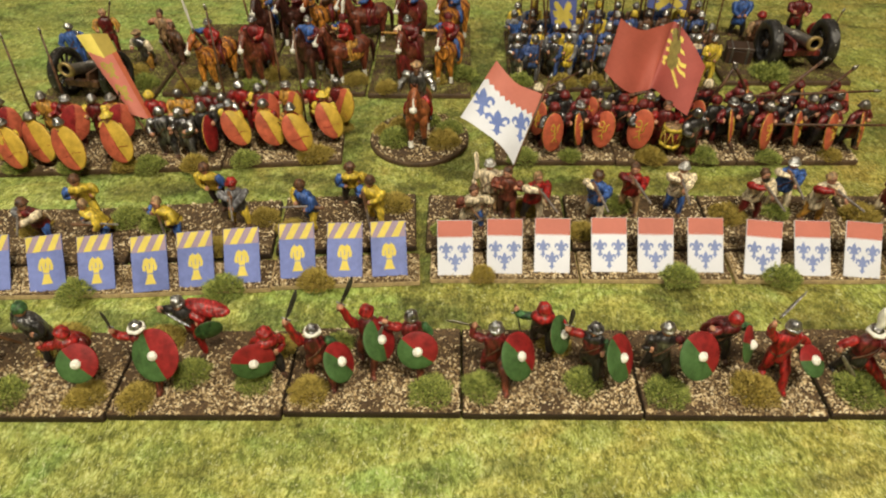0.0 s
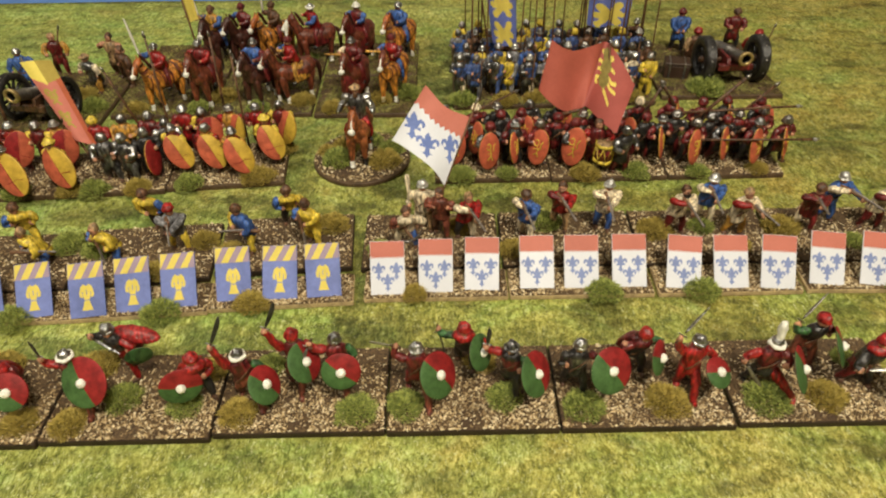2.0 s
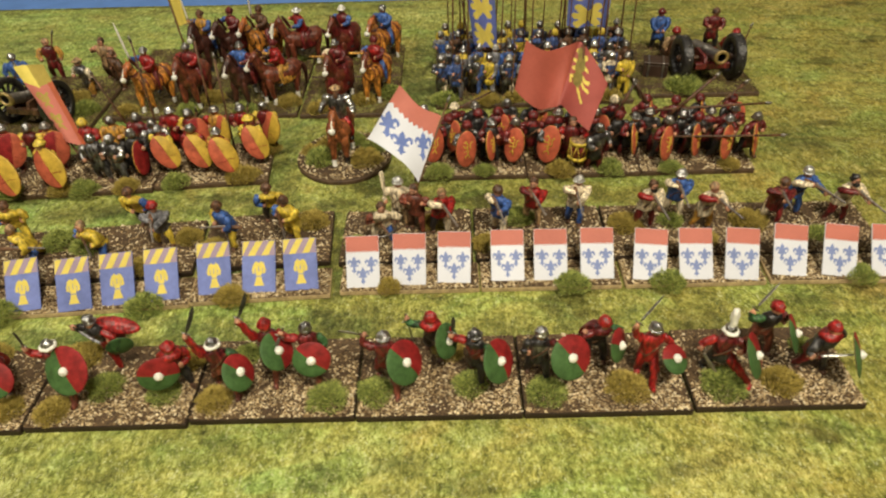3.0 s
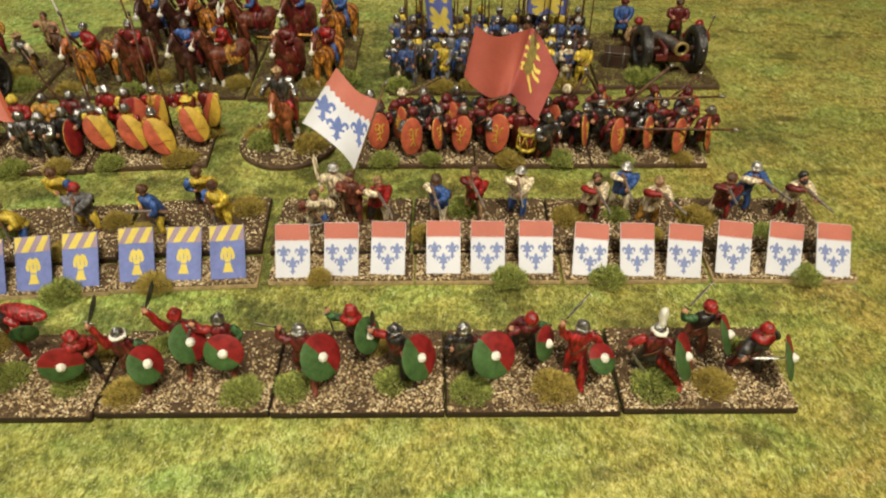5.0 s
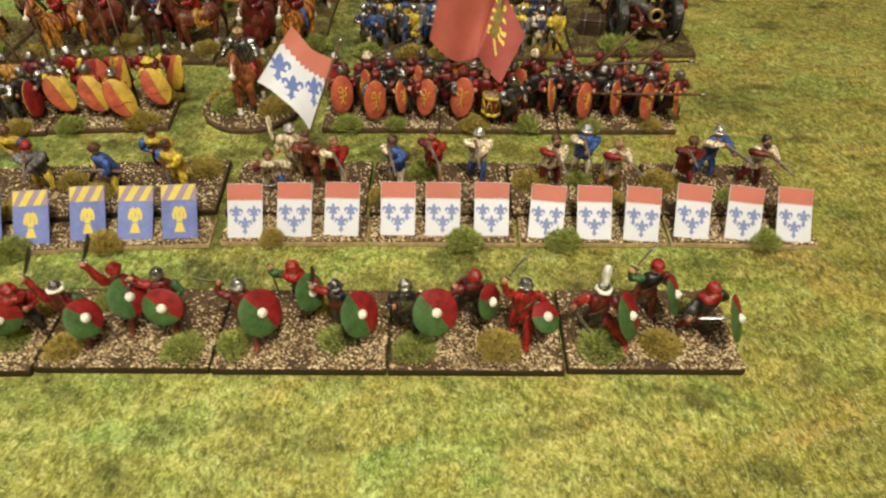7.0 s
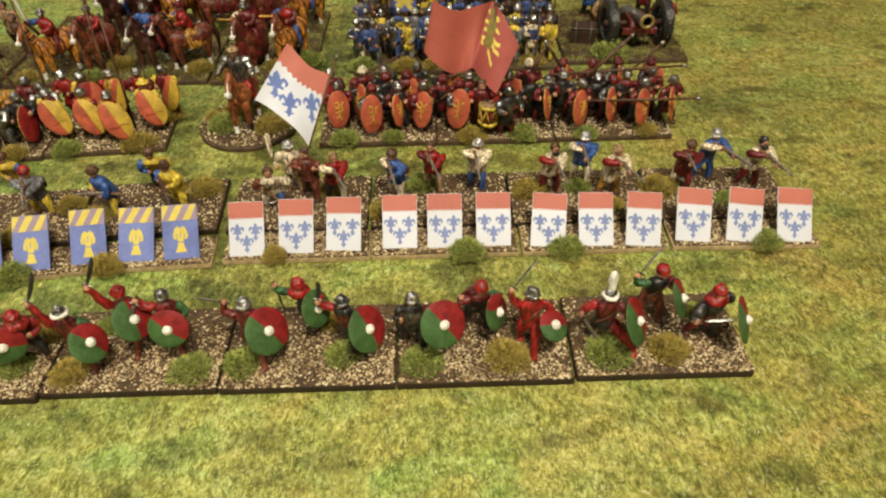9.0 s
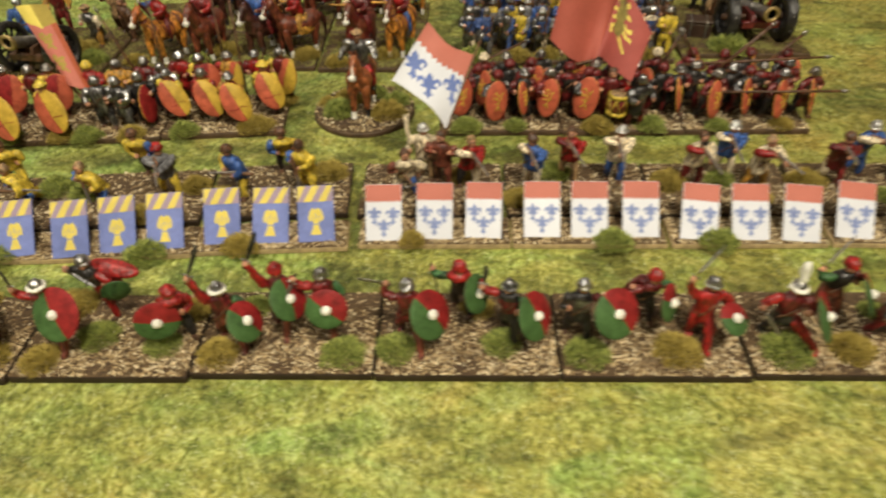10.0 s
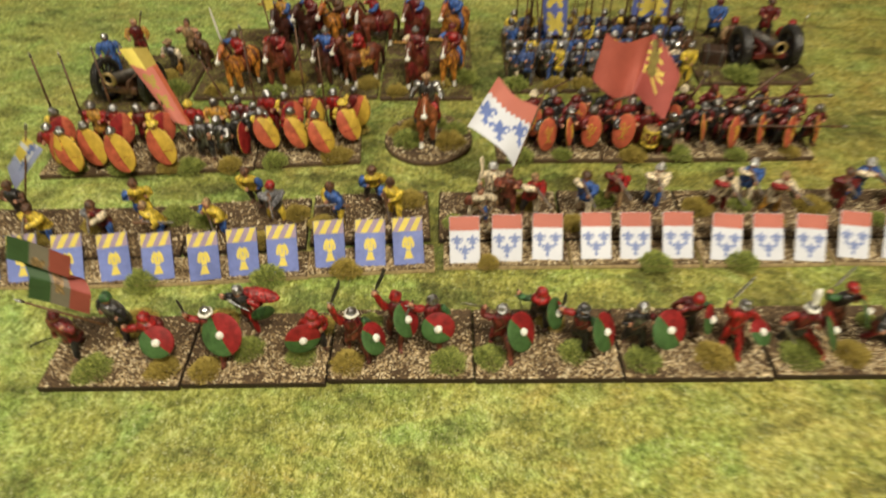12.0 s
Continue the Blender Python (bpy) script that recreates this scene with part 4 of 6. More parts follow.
def shooter(x, y, s, wp, label):
    f = Form()
    s = {"skirt": 2.4, "bulk": 1.0, **s, "lean": s["lean"] + 1.6}
    if wp and wp[0] == "aim":
        # butt at the cheek, both fists on the stock, the muzzle out over the shields
        L, top = frame_of(s["yaw"]), s["hip"] + math.sqrt(92 - s["lean"] ** 2)
        way = Vector((wp[1], -1.0, -0.22 + (wp[3] if len(wp) > 3 else 0.0))).normalized()
        butt = L(1.6, s["lean"] + 1.2, top + 1.6)
        axes = [L(1, 0, 0), L(0, 1, 0), L(0, 0, 1)]
        for key, k in (("rhand", 0.2), ("lhand", 0.52)):
            grip = butt + way * wp[2] * k - Vector((0, 0, 0.9))
            s[key] = tuple(grip.dot(axis) for axis in axes)
        s["elbow"] = 0.75
        wp = ("gun", butt, way, wp[2])
    hr, hl = body(f, frame_of(s["yaw"]), s, fig_rng)
    k0 = len(f.v)
    if wp and wp[0] == "gun":
        firearm(f, wp[1], wp[2], wp[3])
    elif wp:
        f.tube([wp[1], Vector(wp[1]) + Vector(wp[2]) * wp[3] * 0.5, Vector(wp[1]) + Vector(wp[2]) * wp[3]], [0.7, 1.1, 1.2], "cream", 8)
        crossbow(f, (-3, -1, 15), (0.6, -0.7, -0.4))
    f.rigid.update(range(k0, len(f.v)))
    finish(f, "shooter_figurine", x, y, TOP, label, "figurine", "shooters behind the tall shields", 0.3, True)


shooter(4, 101, dict(yaw=10, lean=4, hip=11, coat="cream", vest="cream", sleeve="rust", sleeve2="cream", hose="cream", hose2="blue", rhand=(4, 4, 15), lhand=(-7, 4, 14), head="hair", hat="brown", stance=4), ("club", (2.5, 0, 27), (-0.1, 0.25, 1), 9), "crouching crossbow figurine in cream and dark red")
shooter(12, 113, dict(yaw=-5, lean=1, hip=13, coat="cream", vest="cream", hose="cream", hose2="tan", rhand=(6, 4, 16), lhand=(-3, 5, 15), head="helm", hat="pale_steel"), None, "figurine in a cream coat and white helmet")
shooter(20, 108, dict(yaw=-15, lean=1.5, hip=12.5, coat="rust", vest="rust", sleeve="rust", sleeve2="rust", hose="brown", hose2="rust", rhand=(2, 4.5, 19), lhand=(-4, 4, 19), head="hair", hat="brown"), None, "rust-brown figurine holding the white banner pole")
shooter(30.5, 106, dict(yaw=20, lean=2.5, hip=12.5, coat="red", sleeve="cream", sleeve2="red", hose="dark", hose2="cream", rhand=(4, 4, 18), lhand=(-4, 5, 14), head="hair", hat="tan", pack="dark"), AIM(0.5), "handgun figurine in a red jacket with one cream leg")
shooter(58.5, 105, dict(yaw=-30, lean=1.5, hip=12.5, coat="blue", sleeve="cream", sleeve2="blue", hose="cream", rhand=(4, 4, 20), lhand=(-3, 5, 15), head="cap", hat="brown", pack="brown"), AIM(0.25), "handgun figurine in a blue jacket and cream hose")
shooter(74.5, 112, dict(yaw=-15, lean=2, hip=12.5, coat="red", vest="red", sleeve="maroon", sleeve2="red", hose="tan", rhand=(5, 4, 18), lhand=(-3, 5, 14), head="hair", hat="brown"), AIM(0.35), "handgun figurine in a red jacket aiming low")
shooter(94, 111, dict(yaw=0, lean=1, hip=13, coat="cream", hose="blue", rhand=(5, 4, 19), lhand=(-2, 5, 16), head="helm", hat="pale_steel", stance=2.4), AIM(0.12, 16, -0.2), "handgun figurine in a cream coat and blue hose")
shooter(126, 108, dict(yaw=15, lean=2, hip=12.5, coat="cream", vest="cream", sleeve="red", sleeve2="cream", hose="maroon", head="beard", hat="brown"), AIM(0.27), "bearded handgun figurine in cream with a red sleeve")
shooter(141.5, 115, dict(yaw=-5, lean=1.5, hip=13, coat="blue", sleeve="cream", sleeve2="blue", hose="cream", rhand=(6, 3, 21), lhand=(-1, 5, 17), head="helm", hat="pale_steel", pack="dark"), AIM(0.15, 16, -0.15), "handgun figurine in a blue coat and white helmet")
shooter(152.5, 106, dict(yaw=20, lean=2, hip=12, coat="cream", sleeve="red", sleeve2="cream", hose="ochre", rhand=(5, 3, 18), lhand=(-4, 5, 15), head="hair", hat="tan", skirt=5), AIM(0.62), "handgun figurine in cream and ochre with a red sleeve")
shooter(186, 109, dict(yaw=-5, lean=2.5, hip=12, coat="maroon", sleeve="maroon", hose="cream", hose2="maroon", rhand=(5.5, 4, 15), lhand=(-3, 5, 18), head="cap", hat="brown", skirt=5), AIM(0.1, 12), "crossbow figurine in a dark red coat and cream hose")
shooter(197, 115, dict(yaw=25, lean=2, hip=13, coat="blue", sleeve="cream", sleeve2="blue", hose="blue", rhand=(5, 4, 19), lhand=(-4, 5, 16), head="helm", hat="pale_steel"), AIM(0.75, 20), "handgun figurine in blue with a white helmet")
shooter(216, 109, dict(yaw=15, lean=2, hip=12.5, coat="cream", sleeve="maroon", sleeve2="cream", hose="maroon", head="beard", hat="dark"), AIM(0.5, 19), "dark-haired handgun figurine in cream with a red sleeve")
shooter(-181, 91, dict(yaw=-10, lean=3.5, hip=10, coat="maroon", vest="tan", sleeve="grey", sleeve2="cream", hose="brown", hose2="blue", rhand=(5, 5, 13), lhand=(-3, 6, 12), head="cap", hat="brown"), AIM(0.4, 15), "crouching handgun figurine in brown and grey")
shooter(-167.5, 106, dict(yaw=20, lean=4, hip=12, coat="yellow", sleeve="blue", sleeve2="yellow", hose="blue", hose2="yellow", rhand=(4, 4, 15), lhand=(-4, 4, 14), head="cap", hat="brown"), None, "standing figurine in a yellow coat with a blue sleeve")
shooter(-153.5, 91, dict(yaw=-40, lean=4, hip=9.5, coat="yellow", sleeve="blue", sleeve2="yellow", hose="yellow", hose2="blue", rhand=(4, 6, 11), lhand=(-4, 6, 10), head="hair", hat="tan", stance=4.5, stride=4), GUN((-10, -6, 13), (1, -0.1, 0.02), 21), "kneeling figurine in yellow levelling a long gun")
shooter(-124, 93, dict(yaw=-25, lean=4, hip=10, coat="yellow", sleeve="blue", sleeve2="yellow", hose="brown", hose2="blue", rhand=(4, 6, 15), lhand=(-3, 6, 12), head="hair", hat="tan"), GUN((-3, -6, 22), (0.08, -0.12, -1), 17), "crouching figurine in yellow resting a gun upright")
shooter(-111, 115, dict(yaw=-10, lean=4.5, hip=13, coat="yellow", vest="yellow", sleeve="yellow", sleeve2="blue", hose="dark", rhand=(2, 5, 13), lhand=(-4, 4, 14), head="cap", hat="brown"), None, "standing figurine in yellow and blue with dark hose")
shooter(-98, 101, dict(yaw=15, lean=2, hip=11.5, coat="grey", sleeve="grey", sleeve2="grey", hose="yellow", rhand=(4, 4, 16), lhand=(-2, 5, 12), head="cap", hat="red", pack="dark"), AIM(0.3, 15, -0.3), "figurine in a grey jacket, red cap and yellow hose")
shooter(-65.5, 100, dict(yaw=-40, lean=2.5, hip=11.5, coat="blue", sleeve="yellow", sleeve2="blue", hose="blue", hose2="yellow", rhand=(2, 6, 15), lhand=(-4, 6, 14), head="cap", hat="brown"), GUN((6, -4, 14), (-1, -0.25, 0.12), 17), "figurine in a blue coat levelling a gun")
shooter(-50, 117, dict(yaw=10, lean=5, hip=13, coat="yellow", sleeve="blue", sleeve2="yellow", hose="dark", rhand=(3, 5, 14), lhand=(-4, 4, 15), head="cap", hat="brown"), None, "standing figurine in yellow with a blue sleeve")
shooter(-37.5, 103, dict(yaw=-20, lean=2.5, hip=12, coat="yellow", vest="yellow", sleeve="blue", sleeve2="yellow", hose="yellow", rhand=(4, 5, 17), lhand=(0, 6, 15), head="cap", hat="brown"), GUN((-4.5, -5, 21), (0.1, -0.12, -1), 18), "figurine in a yellow coat steadying an upright gun")
shooter(-225, 100, dict(yaw=-10, lean=1, hip=12.5, coat="dark", sleeve="brown", hose="dark", rhand=(3, 4, 18), lhand=(-3, 5, 18), head="cap", hat="brown"), None, "dark-clad figurine holding the blue and white standard")
shooter(-209, 87, dict(yaw=-15, lean=3, hip=10.5, coat="yellow", sleeve="yellow", hose="blue", rhand=(4, 5, 14), lhand=(-3, 5, 13), head="cap", hat="brown"), AIM(0.3, 15), "crouching figurine in a yellow coat")


def shaft(x, y, a, b, r=0.6):
    """A pole for the figurine at x, y, from end a to end b on the table (mm)."""
    d = Vector(b) - Vector(a)
    return (a[0] - x, a[1] - y, a[2] - TOP), tuple(d), d.length, r


# spearmen with oval shields in orange and yellow, and an armoured command group
def footman(x, y, s, label, group, shield=None, pole=None, name="footman_figurine", drum=False, slim=1.0):
    f = Form()
    hr, hl = body(f, frame_of(s["yaw"]), s, fig_rng)
    if shield:
        oval_shield(f, *shield)
    if pole:
        a, d, n, r = pole
        a, d = Vector(a), Vector(d).normalized()
        f.tube([a, a + d * n * 0.5, a + d * (n - 3)], [r, r, r * 0.9], "wood" if r < 0.6 else "brown", 6, False)
        f.tube([a + d * (n - 3.2), a + d * (n - 1.8), a + d * n], [r * 1.2, r * 1.3, 0.1], "steel" if r < 0.6 else "gun_iron", 6, False)
    if drum:
        c, ax = Vector((3, -6.5, 13.0)), Vector((0.03, -0.06, 1)).normalized()
        f.tube([c - ax * 5.2, c + ax * 5.2], [4.5, 4.5], "maroon", 18, False)
        for k in (-4.6, 4.6):
            f.tube([c + ax * (k - 0.9), c + ax * (k + 0.9)], [5.0, 5.0], "yellow", 18, False)
        f.tube([c + ax * 5.5, c + ax * 5.6], [4.4, 4.4], "tan", 18, False)
        u = ax.orthogonal().normalized()
        for k in range(7):
            q0, q1, q2 = (Matrix.Rotation((k + e) * 2 * math.pi / 7, 3, ax) @ u for e in (0, 0.5, 1))
            f.tube([c + q0 * 4.8 + ax * 4, c + q1 * 4.8 - ax * 4, c + q2 * 4.8 + ax * 4], [0.4] * 3, "yellow", 5, False)
    if slim != 1.0:
        f.v = [(p[0] * slim, p[1] * slim, p[2]) for p in f.v]
    return finish(f, name, x, y, TOP, label, "figurine", group, 0.5)


HELM = ("helm", "sallet", "helm", "hat")
for i, (x, y, roll, big) in enumerate(((-220, 149, 12, 1.05), (-209.5, 155, 14, 1.08), (-192, 149, 20, 1.12), (-171, 155, 24, 1.08), (-115.5, 168, 22, 1), (-98.5, 168, 20, 1), (-84, 164, 20, 1.05), (-70, 176, 18, 1.02))):
    s = dict(yaw=-15 + fig_rng.uniform(-8, 8), lean=2.5, hip=12, coat=("maroon", "ochre", "red", "maroon")[i % 4], sleeve=("yellow", "red", "ochre", "yellow")[i % 4], hose=("maroon", "dark", "ochre", "red")[i % 4], rhand=(4, 4, 16), lhand=(-3, 5, 17), bulk=0.9, head=HELM[i % 4], hat="steel" if i % 4 < 3 else "yellow", stride=3)
    sh = ((2.5, -7.5, 14.5), -14 if i < 4 else 22, 20, 34 if i < 4 else roll, (7.6 if i < 4 else 6.1) * big, (10.2 if i < 4 else 9.7) * big, "orange", "shield_yellow")
    lift = {1: (-4.5, 66), 4: (-5, 74), 6: (4, 66)}.get(i)
    pole = shaft(x, y, (x + lift[0], y + 6, 4), (x + lift[0] + 0.5, y + 8, lift[1])) if lift else None
    footman(x, y, s, "spearman figurine with an oval orange and yellow shield", "spearmen figurines", sh, pole, "spearman_figurine")
for i, (x, y, sh) in enumerate(((-229, 152, True), (-232, 168, True), (-213, 174, False), (-199, 171, True), (-186, 171, False), (-176, 172, True), (-115, 186, False), (-104, 183, True), (-91, 186, True), (-77, 187, False), (-65, 189, True))):
    s = dict(yaw=-10 + fig_rng.uniform(-12, 12), lean=2, hip=12.5, coat=("red", "maroon", "ochre")[i % 3], sleeve=("maroon", "yellow", "red")[i % 3], hose="maroon", rhand=(4, 4, 17), lhand=(-3, 5, 17), head=("helm", "sallet", "helm")[i % 3], hat=("steel", "steel", "gun_iron")[i % 3], stride=2.5)
    oval = ((3, -6.5, 15), -35 + 60 * (i % 2), 10, -15, 6.8, 9.8, ("orange", "shield_red")[i % 2], ("shield_yellow", "orange")[i % 2]) if sh else None
    footman(x, y, s, "rear-rank spearman figurine in red and ochre with a steel helmet" if s["hat"] == "steel" else "rear-rank spearman figurine in a dull iron helmet", "spearmen figurines", oval, shaft(x, y, (x - 4, y + 2, 4), (x - 3.5, y + 5, 60 + i)) if i in (1, 3, 8) else ((-2, 2, 6), (0.3, -0.2, 1), 26, 0.4) if i in (5, 7, 9) else None, "spearman_figurine")
for i, (x, y, coat, hat, yaw) in enumerate(((-148, 158, "mail", "steel", 10), (-137, 157, "mail", "steel", -20), (-129, 162, "dark", "steel", 25), (-158, 174, "red", "yellow", 0), (-144, 176, "ochre", "steel", 0), (-131, 179, "maroon", "steel", -10), (-121, 172, "mail", "steel", 15))):
    s = dict(yaw=yaw, lean=1.5, hip=12.5, coat=coat, sleeve="steel" if coat == "mail" else coat, hose="mail" if coat == "mail" else "dark", rhand=(5, 5, 16), lhand=(-4, 5, 18), head="sallet" if hat == "steel" else "cap", hat=hat)
    oval = ((4, -5, 13.5), 74, 8, -12, 5.5, 9.4, "shield_red", "shield_red") if i == 2 else None
    footman(x, y, s, "armoured command figurine in grey plate and mail" if coat == "mail" else "command figurine in painted coat beside the banner", "command figurines", oval, shaft(x, y, (-134, y + 4, 8), (-147, y + 2, 56)) if i == 4 else ((-3, -2, 12), (0.85, 0.1, 0.5), 20, 0.45) if i == 3 else ((-3, -2, 2), (0.1, -0.05, 1), 24, 0.4) if i == 1 else None, "command_figurine")

# pikemen with oval shields bearing a yellow beast; some level their pikes to the side
for i, (x, y, yaw, w) in enumerate(((27, 170, 20, 1), (44, 165, 22, 1), (57, 168, 62, 0.85), (69, 168, -38, 1), (87, 168, -28, 1.08), (132, 171, 68, 0.9), (148, 166, 40, 0.95), (164, 169, 50, 0.9), (179, 166, 38, 0.95), (194, 168, 62, 0.9))):
    s = dict(yaw=25 + fig_rng.uniform(-12, 12), lean=2.5, hip=11.2, coat=("maroon", "dark", "dark")[i % 3], vest=("mail", "maroon", "dark")[i % 3], sleeve=("maroon", "mail", "maroon")[i % 3], hose=("dark", "maroon", "dark")[i % 3], rhand=(5, 4, 16), lhand=(-3, 5, 17), head=("sallet", "cap", "helm")[i % 3], hat=("gun_iron", "maroon", "steel")[i % 3], stride=3, bulk=0.92)
    pole = {7: shaft(x, y, (136, 176, 26), (202, 169, 33), 0.75), 8: shaft(x, y, (144, 163, 18), (205, 150, 25), 0.75), 6: shaft(x, y, (150, 172, 24), (174.5, 175, 48), 0.85), 9: shaft(x, y, (171, 172, 26), (190, 175, 43.5), 0.85)}.get(i)
    sh = ((0.5, -7.5, 14), yaw, 10, -6, 5.7 * w, 9.8 * w, "orange", "orange", True)
    footman(x, y, s, "dark red pikeman figurine with an orange shield bearing a beast", "pikemen figurines", sh, pole, "pikeman_figurine")
footman(99.5, 164, dict(yaw=-5, lean=1.5, hip=12.5, coat="maroon", sleeve="red", hose="maroon", rhand=(5, 5, 19), lhand=(-5, 5, 19), head="hair", hat="brown"), "drummer figurine in dark red with a red and yellow drum", "pikemen figurines", drum=True, name="drummer_figurine")
footman(111, 158, dict(yaw=30, lean=2, hip=12, coat="dark", vest="mail", sleeve="mail", hose="maroon", rhand=(4, 5, 16), lhand=(-6, 5, 15), head="sallet", hat="steel", stance=2.5), "armoured officer figurine in dark plate with red legs", "pikemen figurines", name="officer_figurine")
for i, (x, y) in enumerate(((22, 183), (35, 174), (38, 187), (49, 188), (61, 179), (66, 188), (80, 174), (82, 189), (93, 178), (104, 184), (113, 176), (124, 172), (125, 189), (141, 176), (143, 190), (157, 173), (158, 188), (170, 189), (173, 175), (187, 187), (186, 177), (50, 178))):
    s = dict(yaw=20 + fig_rng.uniform(-20, 20), lean=2.5, hip=11.0 + fig_rng.uniform(-0.6, 0.8), coat=("maroon", "dark", "maroon", "dark")[i % 4], vest=("dark", "mail", "dark", "dark")[i % 4], sleeve=("maroon", "mail", "maroon", "dark")[i % 4], hose=("dark", "maroon")[i % 2], rhand=(5, 4, 16), lhand=(-3, 5, 17), head=("sallet", "cap", "cap", "helm", "hood")[i % 5], hat=("steel", "maroon", "maroon" if i % 2 else "cream", "gun_iron", "maroon")[i % 5], stride=2.5, bulk=0.92)
    sh = ((3, -5.5, 15.5), (55, -50, 70)[i % 3], 8, -8, 5.4, 9.2, "orange", "orange", True) if i in (1, 4, 7, 10, 14, 17, 19) else ((2, -5, 17), 75, 40, 70, 6.0, 8.5, "shield_red", "shield_red") if i in (0, 5) else None
    pole = {11: shaft(x, y, (122, 174, 22), (133, 176, 44), 0.85), 14: shaft(x, y, (140, 176, 30), (130.5, 176, 45), 0.85), 3: shaft(x, y, (34, 184, 22), (62, 190, 34)), 9: shaft(x, y, (82, 180, 24), (112, 184, 30), 0.9)}.get(i)
    footman(x, y, s, "rear-rank pikeman figurine in dark red and mail", "pikemen figurines", sh, pole, "pikeman_figurine")

# block of blue and yellow pikemen
LIVERY = (("dusky_blue", "yellow"), ("yellow", "dusky_blue"), ("yellow", "grey"), ("grey", "blue"), ("mail", "dusky_blue"), ("brown", "dark"), ("dusky_blue", "dark"), ("cream", "dusky_blue"))
TONE_WORDS = {"dusky_blue": "dull blue", "yellow": "bright yellow", "grey": "plain grey", "mail": "grey mail", "brown": "dark brown", "cream": "pale cream"}
for rank in range(4):
    for c_ in range(12):
        x, y = 32.5 + c_ * 9.9 + fig_rng.uniform(-1.2, 1.2) + (2.5 if c_ > 5 else 0) + (rank % 2) * 3.2, 242 + rank * 15 + fig_rng.uniform(-1.5, 1.5) + (6 if rank > 1 else 0)
        # rear ranks draw darker liveries, standing in for the shade among the pikes
        main, other = LIVERY[fig_rng.randrange(8) if rank < 2 else fig_rng.choice((0, 2, 3, 5, 6, 6))]
        if (rank, c_) == (0, 11):
            main, other = "yellow", "yellow"
        s = dict(yaw=fig_rng.uniform(-25, 15), lean=1.8, hip=12.6, coat=main, vest=fig_rng.choice((main, other)), sleeve=main, sleeve2=other, hose=fig_rng.choice(("dark", main, "dusky_blue")), hose2=fig_rng.choice((other, "cream", "grey")), rhand=(3, 4, 18), lhand=(-2, 4, 14), head=fig_rng.choice(("helm", "sallet", "helm", "cap")), hat=fig_rng.choice(("steel", "pale_steel", "gun_iron", "yellow" if main == "dusky_blue" else "steel")), stance=2.2, skirt=3.0, bulk=0.95)
        tall = rank > 0 and (c_ + rank * 2) % 4 != 0
        pole = ((2.6, -3.5, 1), (fig_rng.uniform(-0.03, 0.03), 0.02, 1), fig_rng.uniform(86, 100), 0.55) if tall else ((2.6, -3.5, 1), (0.03, -0.08, 1), 33, 0.4) if c_ % 3 == 1 else None
        footman(x, y, s, "pike-block figurine in a " + TONE_WORDS[main] + " coat and painted helmet", "pike block figurines", None, pole, "pikeman_figurine", slim=0.84)


